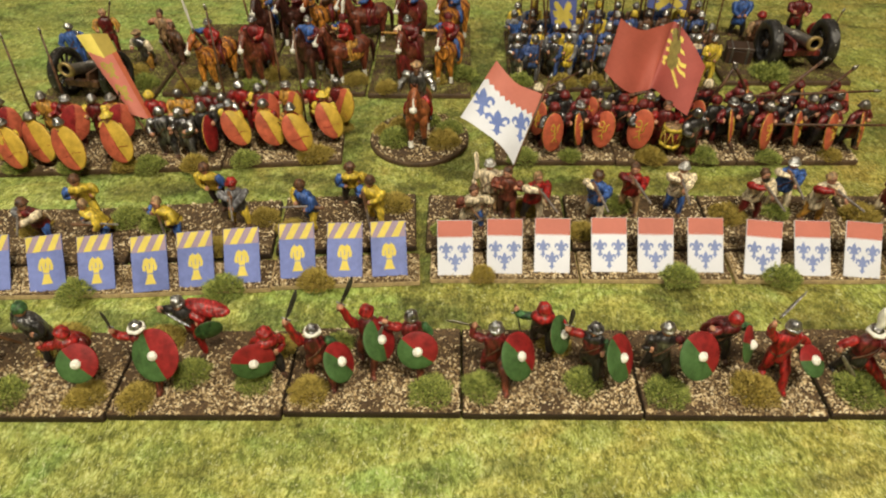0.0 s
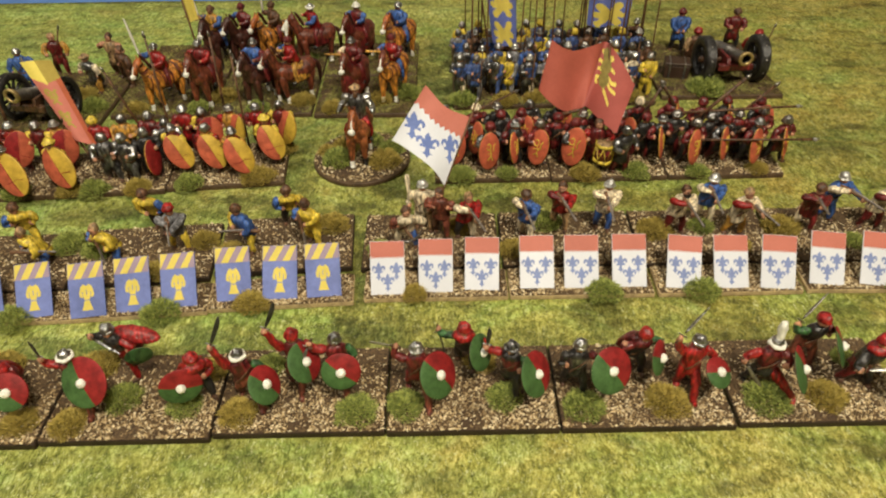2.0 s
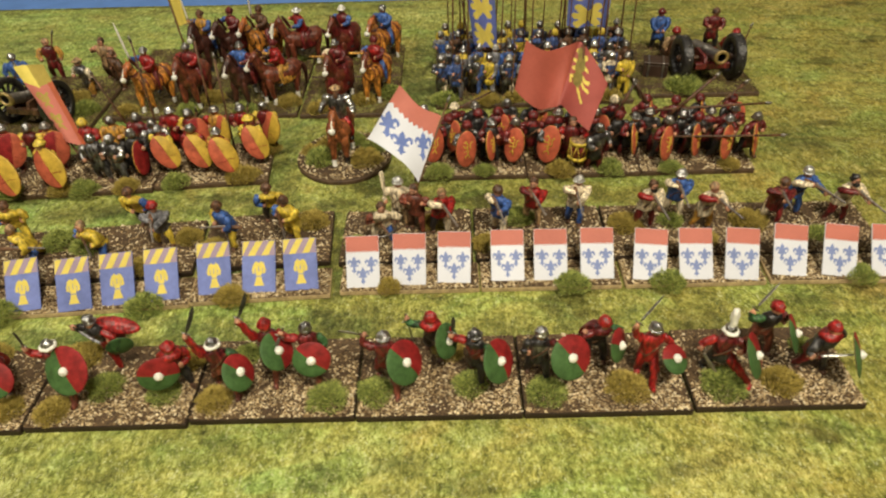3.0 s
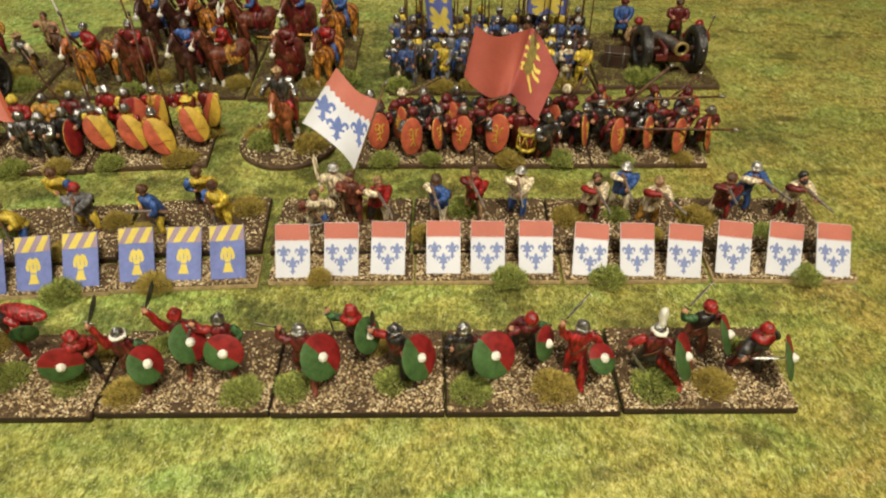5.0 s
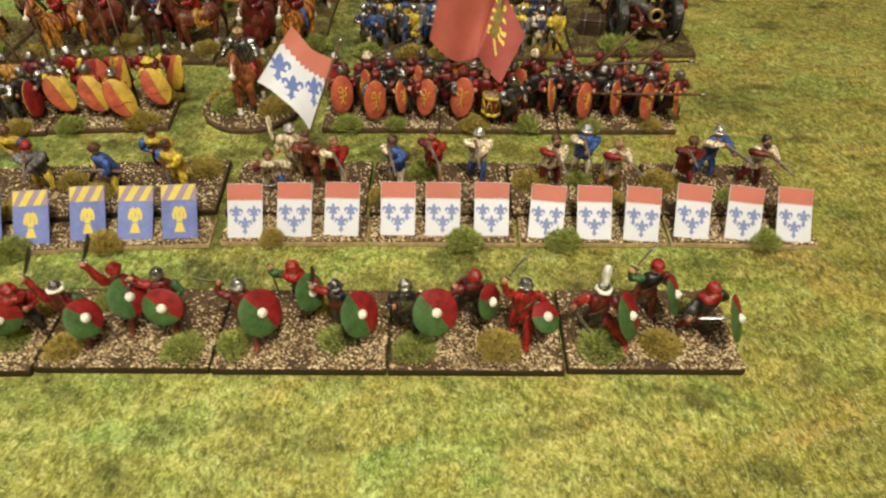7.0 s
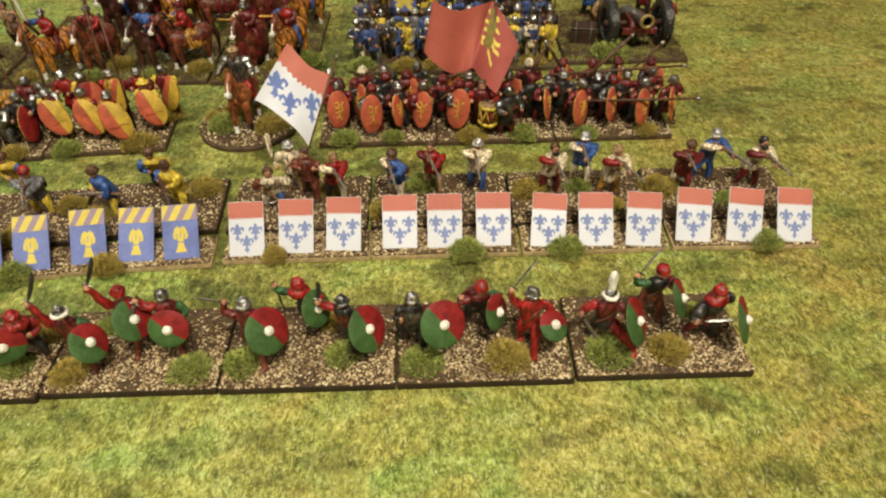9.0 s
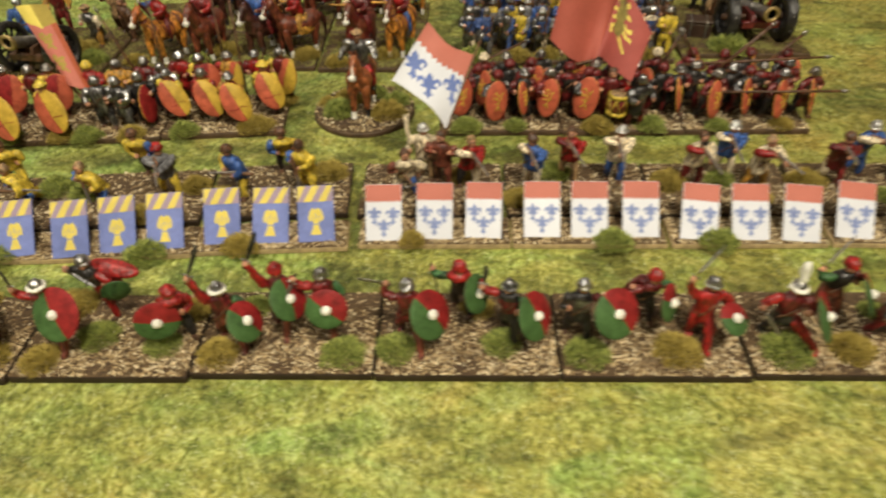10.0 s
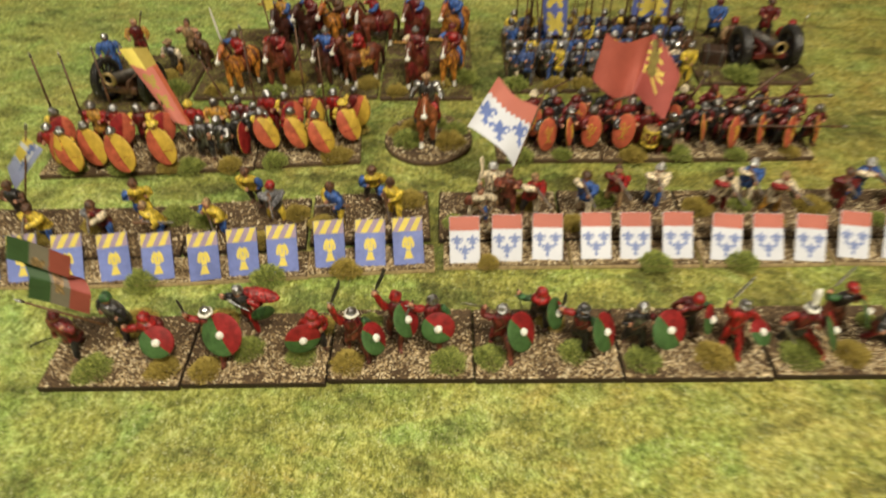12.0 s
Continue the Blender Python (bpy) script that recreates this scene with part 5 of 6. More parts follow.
# ---- mounted figurines ----
def mounted(x, y, yaw, hide, cloth, s, label, lance=None, bands=None, blaze=True, scale=1.0, z=TOP, trap=False):
    f = Form()
    L = frame_of(yaw)
    # trunk of the horse, from rump to breast
    ring = lambda a, u, w, h: [L(w * math.cos(t), a, u + h * math.sin(t)) for t in (2 * math.pi * k / 14 for k in range(14))]
    prof = [(-14.5, 20, 1.8, 2.2), (-13, 19.8, 4.6, 4.8), (-9, 19.2, 6.0, 6.0), (-3, 18.2, 5.7, 6.0), (3, 18.2, 5.6, 6.2), (8, 19.2, 5.3, 6.4), (11, 20.3, 3.9, 5.0), (12.4, 21, 1.8, 2.8)]
    prof = [(a, u, w * 1.16, h) for a, u, w, h in prof]
    if bands:
        prof = [tuple(p + (q - p) * k / 3 for p, q in zip(prof[i], prof[i + 1])) for i in range(7) for k in range(3)] + prof[-1:]
    f.rings([ring(*p) for p in prof], [bands[0 if i % 3 else 1] for i in range(21)] if bands else hide)
    neck = [(9, 22, 3.6), (11.5, 26.5, 3.0), (13.2, 31, 2.5), (14, 33.5, 2.2)]
    for i in range(9):
        at = [tuple(p + (q - p) * k / 3 for p, q in zip(neck[i // 3], neck[i // 3 + 1])) for k in (i % 3, i % 3 + 1)]
        f.tube([L(0, *at[0][:2]), L(0, *at[1][:2])], [at[0][2] * 1.12, at[1][2] * 1.12], bands[0 if i % 3 else 1] if bands else hide, 10, bool(not bands))
    f.tube([L(0, 13.2, 33.8), L(0, 16.2, 31.5), L(0, 18.8, 27.6), L(0, 19.4, 26.2)], [2.3, 2.1, 1.45, 1.3], hide, 9)
    if blaze:
        f.tube([L(0, 17.4, 32.0), L(0, 19.9, 28.2), L(0, 20.2, 26.6)], [0.4, 0.6, 1.2], "white", 7)
        f.ball(L(0, 19.9, 26.6), (1.95, 1.95, 1.75), "white", seg=9, rows=6)
    for sd in (1, -1):
        f.tube([L(sd * 1.2, 12.8, 35), L(sd * 1.5, 12.8, 37)], [0.7, 0.2], hide, 5)
        for a, lift in ((8.5, 1.5 if sd > 0 else -1.5), (-10.5, -2.0 if sd > 0 else 2.0)):
            sock = "white" if (sd > 0) == (a > 0) or fig_rng.random() < 0.6 else "dark"
            knee, hoof = L(sd * 3.4, a + lift * 0.6 + 0.5, 9.5), L(sd * 3.5, a + lift, 1.2)
            f.tube([L(sd * 3.1, a, 17), knee, L(sd * 3.45, a + lift * 0.9, 4.2)], [3.3, 1.9, 1.35], bands[0] if bands else hide, 8)
            f.tube([L(sd * 3.45, a + lift * 0.9, 5.2), hoof], [1.25, 1.5], sock, 7)
            f.ball(hoof + Vector((0, 0, -0.3)), (1.7, 1.8, 1.1), sock, seg=8, rows=4)
    f.tube([L(0, 11.3, 36), L(0, 8.6, 32), L(0, 6.4, 27)], [0.9, 1.3, 1.0], "bay", 7)
    f.tube([L(0, -14, 21.5), L(0, -17.5, 19), L(0.5, -18.2, 12), L(0.3, -17.6, 6)], [1.1, 1.6, 1.7, 0.7], "bay", 8)
    if cloth and trap:
        # long cloth over breast, flanks and rump
        loft(f, L, [(0, -1.5, 6.5, 7.6, 15.5), (0, -1.3, 12, 7.2, 15.2), (0, -1.0, 18, 6.8, 14.6), (0, -0.8, 22.5, 6.0, 13.2), (0, -0.6, 25.4, 3.4, 10.5)], cloth, 20, 7, 0.09, 0.6)
        f.tube([L(0, 9, 23), L(0, 11.8, 27), L(0, 13.4, 31)], [4.0, 3.4, 2.8], cloth, 10)
    elif cloth:
        loft(f, L, [(0, -3, 11.5, 7.3, 8.8), (0, -2.6, 17, 6.9, 8.3), (0, -2.4, 22, 6.2, 7.8), (0, -2.2, 24.6, 3.6, 6.0)], cloth, 16, 6, 0.08, 1.0)
    f.tube([L(2.2, 12, 29), L(3.0, 8, 25), L(2, 4, 26.5)], [0.3] * 3, "dark", 5)
    # rider
    f.ball(L(0, -2, 25), (3.8, 4.6, 1.8), "brown", turned(yaw), 10, 5)
    lean, hip, sh = s.get("lean", 0.5) + 0.8, 24.5, 33.0 + s.get("rise", 0.0)
    for sd in (1, -1):
        f.tube([L(sd * 2.2, -1.5, hip), L(sd * 6.2, 2.0, 21.5), L(sd * 6.6, 1.2, 14.5)], [2.1, 1.9, 1.25], s["hose"], 8)
        f.ball(L(sd * 6.6, 2.6, 13.4), (1.2, 2.3, 1.1), "dark", turned(yaw), 7, 4)
    loft(f, L, [(0, -1.5, hip - 2, 5.0, 4.6), (0, -1.5, hip + 1.5, 4.1, 3.5), (0, lean - 1.2, hip + 5.2, 5.0, 3.8), (0, lean - 1.0, sh - 0.8, 5.0, 3.4), (0, lean - 0.9, sh + 0.6, 3.0, 2.4), (0, lean - 0.8, sh + 1.6, 1.5, 1.5)], s["coat"], 13, 6, 0.1, 2.0)
    grips = []
    for sd, tone, key, d in ((1, s.get("sleeve", s["coat"]), "rhand", (6.5, 4.5, 31)), (-1, s.get("sleeve2", s.get("sleeve", s["coat"])), "lhand", (-2.5, 6, 28.5))):
        b = L(*s.get(key, d))
        limb(f, L(sd * 4.8, lean - 1, sh - 1), b, L(sd * 1.6, -0.6, -1.4), (2.1, 1.8, 1.2), tone)
        f.ball(b, (1.15, 1.15, 1.2), "skin" if s["coat"] != "mail" else "steel", seg=8, rows=5)
        grips.append(b)
    head(f, L, 0, lean - 0.6, sh + 3.8, s["head"], s["hat"])
    if s.get("plates"):
        for sd in (1, -1):
            f.ball(L(sd * 5.0, lean - 1, sh - 0.4), (2.9, 2.7, 2.2), "steel", turned(yaw), 10, 6)
            f.ball(L(sd * 7.6, lean + 0.6, sh - 3.8), (2.0, 2.0, 1.9), "steel", turned(yaw), 9, 6)
        f.ball(L(0, lean + 1.4, sh + 1.9), (1.7, 1.2, 2.0), "brown", turned(yaw), 8, 5)
    if s.get("crest"):
        f.tube([L(0, lean - 0.6, sh + 6.4), L(0.4, lean - 1.4, sh + 10), L(0.2, lean - 2.4, sh + 13), L(0, lean - 2.6, sh + 15.5)], [0.7, 1.1, 1.2, 0.4], "white", 7)
    if s.get("bow"):
        crossbow(f, grips[0] + Vector((-7, -4, 1)), (1, -0.2, 0.05), "ochre")
    if lance:
        d, n = Vector(lance[0]).normalized(), lance[1]
        f.tube([grips[0] - d * lance[2], grips[0] + d * n * 0.5, grips[0] + d * n], [0.75, 0.65, 0.4], lance[3] if len(lance) > 3 else "wood", 7, False)
        f.tube([grips[0] - d * 1.5, grips[0] + d * 1.5], [1.0, 1.0], "steel", 7)
    if scale != 1.0:
        f.v = [(p[0] * scale, p[1] * scale, p[2] * scale) for p in f.v]
    return finish(f, "mounted_figurine", x, y, z, label, "figurine", "mounted figurines", 0.3, True)


mounted(-22.5, 176, -3, "sorrel", "red", dict(coat="mail", sleeve="steel", hose="red", head="hat", hat="tan", rhand=(8.5, 5, 30), lhand=(-8.5, 5, 30), lean=0, plates=True, rise=3.0), "mounted captain in grey plate on a chestnut horse")
mounted(-144, 239, -28, "horse_orange", None, dict(coat="red", sleeve="blue", sleeve2="red", hose="maroon", head="helm", hat="steel", rhand=(7, 6, 33)), "rider in red and blue on a striped orange horse", ((-0.1, -0.05, 1), 24, 2, "white"), ("horse_gold", "chestnut"))
mounted(-120, 243, -12, "chestnut", "maroon", dict(coat="maroon", sleeve="red", hose="maroon", head="helm", hat="steel"), "rider in dark red on a chestnut horse with white blaze")
mounted(-88, 243, -20, "bay", "maroon", dict(coat="blue", sleeve="blue", sleeve2="maroon", hose="maroon", head="sallet", hat="steel"), "rider in a blue coat on a dark bay horse")
mounted(-68, 245, -52, "chestnut", "ochre", dict(coat="red", sleeve="blue", sleeve2="red", hose="ochre", head="cap", hat="maroon", bow=True, crest=True), "mounted crossbow figurine in red and blue on a chestnut horse")
mounted(-31, 243, -14, "chestnut", "maroon", dict(coat="maroon", sleeve="cream", sleeve2="maroon", hose="maroon", head="helm", hat="steel", bow=True), "rider on a dark red caparisoned horse", trap=True)
mounted(-8, 246, -18, "chestnut", None, dict(coat="red", sleeve="blue", sleeve2="maroon", hose="blue", head="cap", hat="maroon", bow=True), "mounted crossbow figurine with blue hose on a striped orange horse", None, ("horse_gold", "chestnut"))
mounted(-126, 296, -12, "bay", "maroon", dict(coat="ochre", sleeve="blue", sleeve2="blue", hose="blue", head="cap", hat="brown", rhand=(7, 4, 34), bow=True), "rider in ochre and blue on a dark bay horse", ((-0.12, 0, 1), 30, 2, "white"))
mounted(-107, 299, -30, "bay", "maroon", dict(coat="maroon", sleeve="blue", sleeve2="maroon", hose="maroon", head="cap", hat="maroon"), "dark red rider with a blue sleeve on a bay horse")
mounted(-88, 301, -38, "horse_orange", None, dict(coat="brown", sleeve="brown", hose="maroon", head="cap", hat="brown", rhand=(7, 2, 32)), "brown-clad rider on a striped orange horse", ((0.1, -0.3, 1), 22, 2, "white"), ("horse_gold", "bay"))
mounted(-62, 297, -60, "chestnut", "maroon", dict(coat="red", sleeve="red", sleeve2="blue", hose="maroon", head="rim", hat="steel"), "rider in red with a white-rimmed helmet on a chestnut horse")
mounted(-33, 299, -25, "chestnut", "maroon", dict(coat="maroon", sleeve="blue", hose="maroon", head="helm", hat="white"), "rider with white helmet on a dark red caparisoned horse", trap=True)
mounted(-6, 298, -30, "horse_orange", None, dict(coat="blue", sleeve="blue", hose="blue", head="helm", hat="steel"), "blue-clad rider on a striped orange horse", None, ("horse_gold", "chestnut"))


# ---- guns with their crews ----
def wheel_meshes(r, spokes, tyre, hole):
    n = 40
    f = Form()
    ring = lambda q, z: [(q * math.cos(2 * math.pi * k / n), z, q * math.sin(2 * math.pi * k / n)) for k in range(n)]
    w = tyre
    prof = [(r, -w), (r, w), (r * 0.95, w + 0.5), (r * hole + 0.5, w + 0.5), (r * hole, w), (r * hole, -w), (r * hole + 0.5, -w - 0.5), (r * 0.95, -w - 0.5), (r, -w)]
    f.rings([ring(q, z) for q, z in prof], "dark", False, False)
    for k in range(spokes):
        a = 2 * math.pi * (k + 0.5) / spokes
        f.ball((r * math.cos(a), 0, r * math.sin(a)), (0.6, 0.6, 0.6), "gun_iron", seg=6, rows=4)
    rim = f.mesh("rim")
    f = Form()
    f.tube([(0, -2.6, 0), (0, -1.4, 0), (0, 1.4, 0), (0, 2.6, 0)], [1.5, 2.2, 2.2, 1.5], "brown", 14, False)
    hub = f.mesh("hub")
    f = Form()
    f.tube([(1.8, 0, 0), (r * 0.5, 0, 0), (r * 0.8, 0, 0)], [1.0, 0.9, 1.0], "dark", 7, False)
    return rim, hub, f.mesh("spoke")


def field_gun(x, y, turn, r, label, spokes=12, cheek="maroon", tyre=1.3, hole=0.76, reach=1.0, rise=0.03):
    t = thing("field_gun", x, y, TOP, label, "cannon", "field guns", turn=turn)
    rim, hub, spoke = wheel_meshes(r, spokes, tyre, hole)
    for sd in (-1, 1):
        w = part("wheel", rim, t, "dark studded wooden wheel", mm_pose(sd * (r + 2.5), 0, r, 0, 0, 90))
        part("hub", hub, w)
        for k in range(spokes):
            part("spoke", spoke, w, "", mm_pose(0, 0, 0, 0, 360 * k / spokes, 0))
    f = Form()
    f.tube([(-r - 5.5, 0, r), (r + 5.5, 0, r)], [1.3, 1.3], "brown", 10, False)
    part("axle", f.mesh("axle"), t)
    for sd in (-1, 1):
        f = Form()
        side = [(-11, r + 1), (-9, r + 4.5), (6, r + 4), (16, r - 2), (34, 1.5), (36, 0), (30, 0), (12, r - 7), (-8, r - 3)]
        m = Matrix(((0, 0, 1, sd * 5 - 1), (1, 0, 0, 0), (0, 1, 0, 0), (0, 0, 0, 1)))
        f.plate(side, 2.0, cheek, m)
        part("cheek", f.mesh("cheek", False), t, "dark red trail plank")
    f = Form()
    f.box((0, -9, r - 1.5), (r * 1.5, 3, 4), cheek, bev=0.4)
    part("crossbar", f.mesh("crossbar", False), t)
    f = Form()
    n = 20
    ring = lambda q, a, k=0: [(q * math.cos(2 * math.pi * j / n), a * reach, r + 3.6 - a * rise + q * math.sin(2 * math.pi * j / n)) for j in range(n)]
    prof = [(0.3, 19), (1.6, 18.4), (1.6, 17), (4.2, 16.5), (4.4, 15), (4.1, 14.5), (3.9, 4), (4.3, 3.5), (4.3, 2), (3.7, 1.5), (3.3, -12), (3.6, -12.5)]
    f.rings([ring(*p) for p in prof], "gun_iron", True, False)
    f.rings([ring(*p) for p in ((2.6, -13.8), (2.5, -6), (0.2, -5.8))], "dark", False, True)
    barrel = part("barrel", f.mesh("barrel"), t, "dull iron gun barrel")
    f = Form()
    f.rings([ring(*p) for p in ((3.6, -12.4), (4.4, -12.8), (4.5, -14), (3.9, -14.6), (2.7, -14.5), (2.6, -13.6))], "brass", False, False)
    part("muzzle", f.mesh("muzzle"), barrel, "pale brass muzzle ring")
    return t


field_gun(200, 262, 2, 14.0, "dark field gun with heavy black wheels and a brass muzzle", 10, "maroon", 2.5, 0.62, 1.45, 0.36)
field_gun(-213, 224, -10, 13.5, "field gun with spoked black wheels and a brass muzzle", 12, "brown", 2.0, 0.74, 1.3, 0.50)


def gunner(x, y, s, label, pole=None):
    footman(x, y, s, label, "gun crew figurines", None, pole, "gunner_figurine")


gunner(180, 306, dict(yaw=0, lean=0.5, hip=13, coat="blue", hose="dark", rhand=(2, 4, 15), lhand=(-2, 4, 15), head="cap", hat="maroon"), "gun crew figurine in a blue coat")
gunner(184, 287, dict(yaw=20, lean=3, hip=9, coat="brown", sleeve="tan", hose="brown", head="cap", hat="red"), "stooping gun crew figurine in a red cap")
gunner(216, 305, dict(yaw=-10, lean=1, hip=13, coat="maroon", hose="dark", rhand=(3, 5, 18), lhand=(-4, 5, 17), head="cap", hat="brown"), "gun crew figurine in dark red")
gunner(223, 281, dict(yaw=-30, lean=3, hip=9.5, coat="tan", sleeve="red", hose="maroon", head="cap", hat="red"), "kneeling gun crew figurine in tan and red", ((3, -3, 8), (0.2, 0, 1), 22, 0.45))
gunner(-239, 262, dict(yaw=20, lean=1, hip=12, coat="blue", hose="blue", head="helm", hat="steel"), "gun crew figurine in blue with a steel helmet")
gunner(-227, 284, dict(yaw=15, lean=1.5, hip=12.5, coat="maroon", sleeve="ochre", hose="maroon", rhand=(5, 5, 16), head="hair", hat="tan"), "gun crew figurine in maroon with an ochre sleeve", ((-2, -4, 6), (0.35, 0.1, 1), 30, 0.5))
gunner(-194, 259, dict(yaw=-25, lean=3.5, hip=10.5, coat="mail", sleeve="cream", hose="ochre", rhand=(6, 5, 14), head="hat", hat="tan"), "gun crew figurine in a straw hat, grey and ochre")
gunner(-189, 281, dict(yaw=-10, lean=1, hip=13, coat="tan", sleeve="skin", hose="brown", rhand=(6, 3, 22), head="hair", hat="brown"), "bare-armed gun crew figurine in tan")
gunner(-176, 268, dict(yaw=-40, lean=3, hip=11, coat="brown", sleeve="brown", hose="brown", head="hair", hat="brown"), "gun crew figurine in brown")


def powder_box():
    t = thing("ammunition_chest", 170, 268, TOP, "dark brown wooden chest beside the field gun", "chest", turn=-12)
    f = Form()
    f.box((0, 0, 4.5), (15, 11, 9), "dark_wood", bev=0.5)
    part("body", f.mesh("body", False), t)
    f = Form()
    f.box((0, 0, 9.9), (15.8, 11.8, 1.7), "dark_wood", bev=0.4)
    part("lid", f.mesh("lid", False), t)
    for x in (-4.5, 4.5):
        f = Form()
        f.box((x, 0, 5.4), (1.2, 12.1, 10.9), "gun_iron", bev=0.2)
        part("strap", f.mesh("strap", False), t)


powder_box()

# ---- card shields in front of the shooters ----
PETAL = ((0, 1.0), (0.17, 0.72), (0.2, 0.45), (0.12, 0.12), (-0.12, 0.12), (-0.2, 0.45), (-0.17, 0.72))
CURL = ((0.1, 0.1), (0.2, 0.5), (0.38, 0.66), (0.56, 0.6), (0.66, 0.42), (0.62, 0.2), (0.5, 0.14), (0.5, 0.34), (0.4, 0.42), (0.32, 0.3), (0.26, 0.1))
STEM = ((0.1, -0.02), (0.14, -0.4), (0.3, -0.5), (0.12, -0.56), (0, -0.8), (-0.12, -0.56), (-0.3, -0.5), (-0.14, -0.4), (-0.1, -0.02))
BAND = ((-0.42, 0.12), (-0.42, -0.06), (0.42, -0.06), (0.42, 0.12))
FLEUR = (PETAL, CURL, tuple((-x, y) for x, y in reversed(CURL)), STEM, BAND)
COAT_HALF = ((0.08, 0.86), (0.24, 1.0), (0.52, 0.80), (0.70, 0.32), (0.66, 0.04), (0.42, -0.04), (0.36, 0.14), (0.25, -0.18), (0.29, -0.46), (0.52, -1.0))
COAT = tuple((-x, y) for x, y in COAT_HALF) + tuple(reversed(COAT_HALF))
PW, PH = 14.4, 22.4
FLAT = Matrix.Identity(4)


def panel(rgb):
    f = Form()
    f.box((0, PH / 2, 0.3), (PW, PH, 0.6), rgb, bev=0.12)
    return f.mesh("board", False)


def fleur_mesh(mat, s):
    f = Form()
    for k, poly in enumerate(FLEUR):
        f.plate([(x * s, y * s) for x, y in poly], 0.05 + 0.012 * k, mat, FLAT)
    return f.mesh("fleur_de_lis", False)


def red_top():
    f = Form()
    n = 15
    w = PW - 0.3
    low = [(-w / 2 + w * k / (2 * n), (15.1 if k % 2 else 16.0)) for k in range(2 * n + 1)]
    f.plate([(-w / 2, PH - 0.15)] + low + [(w / 2, PH - 0.15)], 0.06, "paper_red", FLAT)
    return f.mesh("top_band", False)


def stripe_mesh(x):
    f = Form()
    y0, y1, w, sl = 15.9, PH - 0.15, 3.0, 3.6
    lim = PW / 2 - 0.15
    clip = lambda v: max(-lim, min(lim, v))
    f.plate([(clip(x), y0), (clip(x + w), y0), (clip(x + w + sl), y1), (clip(x + sl), y1)], 0.10, "paper_yellow", FLAT)
    return f.mesh("stripe", False)


def mauve_top():
    f = Form()
    w = PW - 0.3
    f.plate([(-w / 2, 15.9), (w / 2, 15.9), (w / 2, PH - 0.15), (-w / 2, PH - 0.15)], 0.05, "paper_mauve", FLAT)
    return f.mesh("top_band", False)


WHITE, BLUE, RED, MAUVE = panel("paper_white"), panel("paper_blue"), red_top(), mauve_top()
LILY = fleur_mesh("paper_pale_blue", 4.3)
STRIPES = [stripe_mesh(x) for x in (-10.4, -4.7, 1.1)]
fc = Form()
fc.plate([(x * 4.3, y * 5.4) for x, y in COAT], 0.06, "paper_yellow", FLAT)
EMBLEM = fc.mesh("emblem", False)
MARKS = []
for x0, y0, x1, y1 in ((-0.03, 0.55, 0.03, 0.15), (-0.27, -0.2, 0.27, -0.26), (-0.40, 0.40, -0.35, 0.12), (0.35, 0.40, 0.40, 0.12)):
    fm = Form()
    fm.plate([(x0 * 4.3, y1 * 5.4), (x1 * 4.3, y1 * 5.4), (x1 * 4.3, y0 * 5.4), (x0 * 4.3, y0 * 5.4)], 0.05, "paper_blue", FLAT)
    MARKS.append(fm.mesh("fold_line", False))
fp = Form()
fp.tube([(0, 15.5, -0.3), (0, 9, -9.8)], [0.55, 0.55], "wood", 6, False)
PROP = fp.mesh("prop")


def tall_shield(x, y, white, yaw=0.0, tilt=44.0, roll=0.0, z=2.3):
    label = "white card shield with a red top and three pale blue fleurs-de-lis" if white else "blue card shield with yellow stripes and a yellow emblem"
    t = new("tall_shield")
    t.matrix_basis = mm_pose(x, y, z, 0, 0, yaw) @ mm_pose(0, 0, 0, 90 - tilt, 0, 0) @ mm_pose(0, 0, 0, 0, 0, roll)
    tagged(t, label, "shield", "white card shields" if white else "blue card shields")
    part("board", WHITE if white else BLUE, t)
    part("top_band", RED if white else MAUVE, t, "", mm_pose(0, 0, 0.61))
    if white:
        for u, v in ((-3.7, 9.4), (3.7, 9.4), (0, 4.6)):
            part("fleur_de_lis", LILY, t, "", mm_pose(u, v, 0.62))
    else:
        for me in STRIPES:
            part("stripe", me, t, "", mm_pose(0, 0, 0.63))
        part("emblem", EMBLEM, t, "", mm_pose(0, 8.2, 0.62))
        for me in MARKS:
            part("fold_line", me, t, "", mm_pose(0, 8.2, 0.69))
    part("prop", PROP, t)


for i, (x, y) in enumerate(((-2.6, 68.5), (17.3, 69.6), (36.6, 70.4), (60.0, 71.0), (78.6, 70.8), (98.8, 71.0), (120.9, 69.6), (141.1, 69.4), (160.1, 68.7), (181.3, 70.7), (202, 69.8), (222.9, 69.0))):
    tall_shield(x, y, True, rng.uniform(-1.5, 1.5), 43 + rng.uniform(-2, 2), rng.uniform(-1.0, 1.0) * 0.5 + (0.5, 0.5, 0, 0, 0, -1, -5.5, -2, -4.5, -5.5, -6, -5.5)[i])
for i, (x, y) in enumerate(((-209, 57.0), (-188, 57.2), (-165.4, 57.6), (-145.6, 58.0), (-123.8, 57.8), (-106.2, 60.6), (-88.3, 63.0), (-66.4, 66.2), (-47.6, 66.8), (-29.2, 67.8), (-228, 57.5))):
    tall_shield(x, y, False, 3 + rng.uniform(-2, 2), 44 + rng.uniform(-2, 2), rng.uniform(-1, 1) + (4.5 if x < -100 else 2.5 if x < -80 else 0.5))


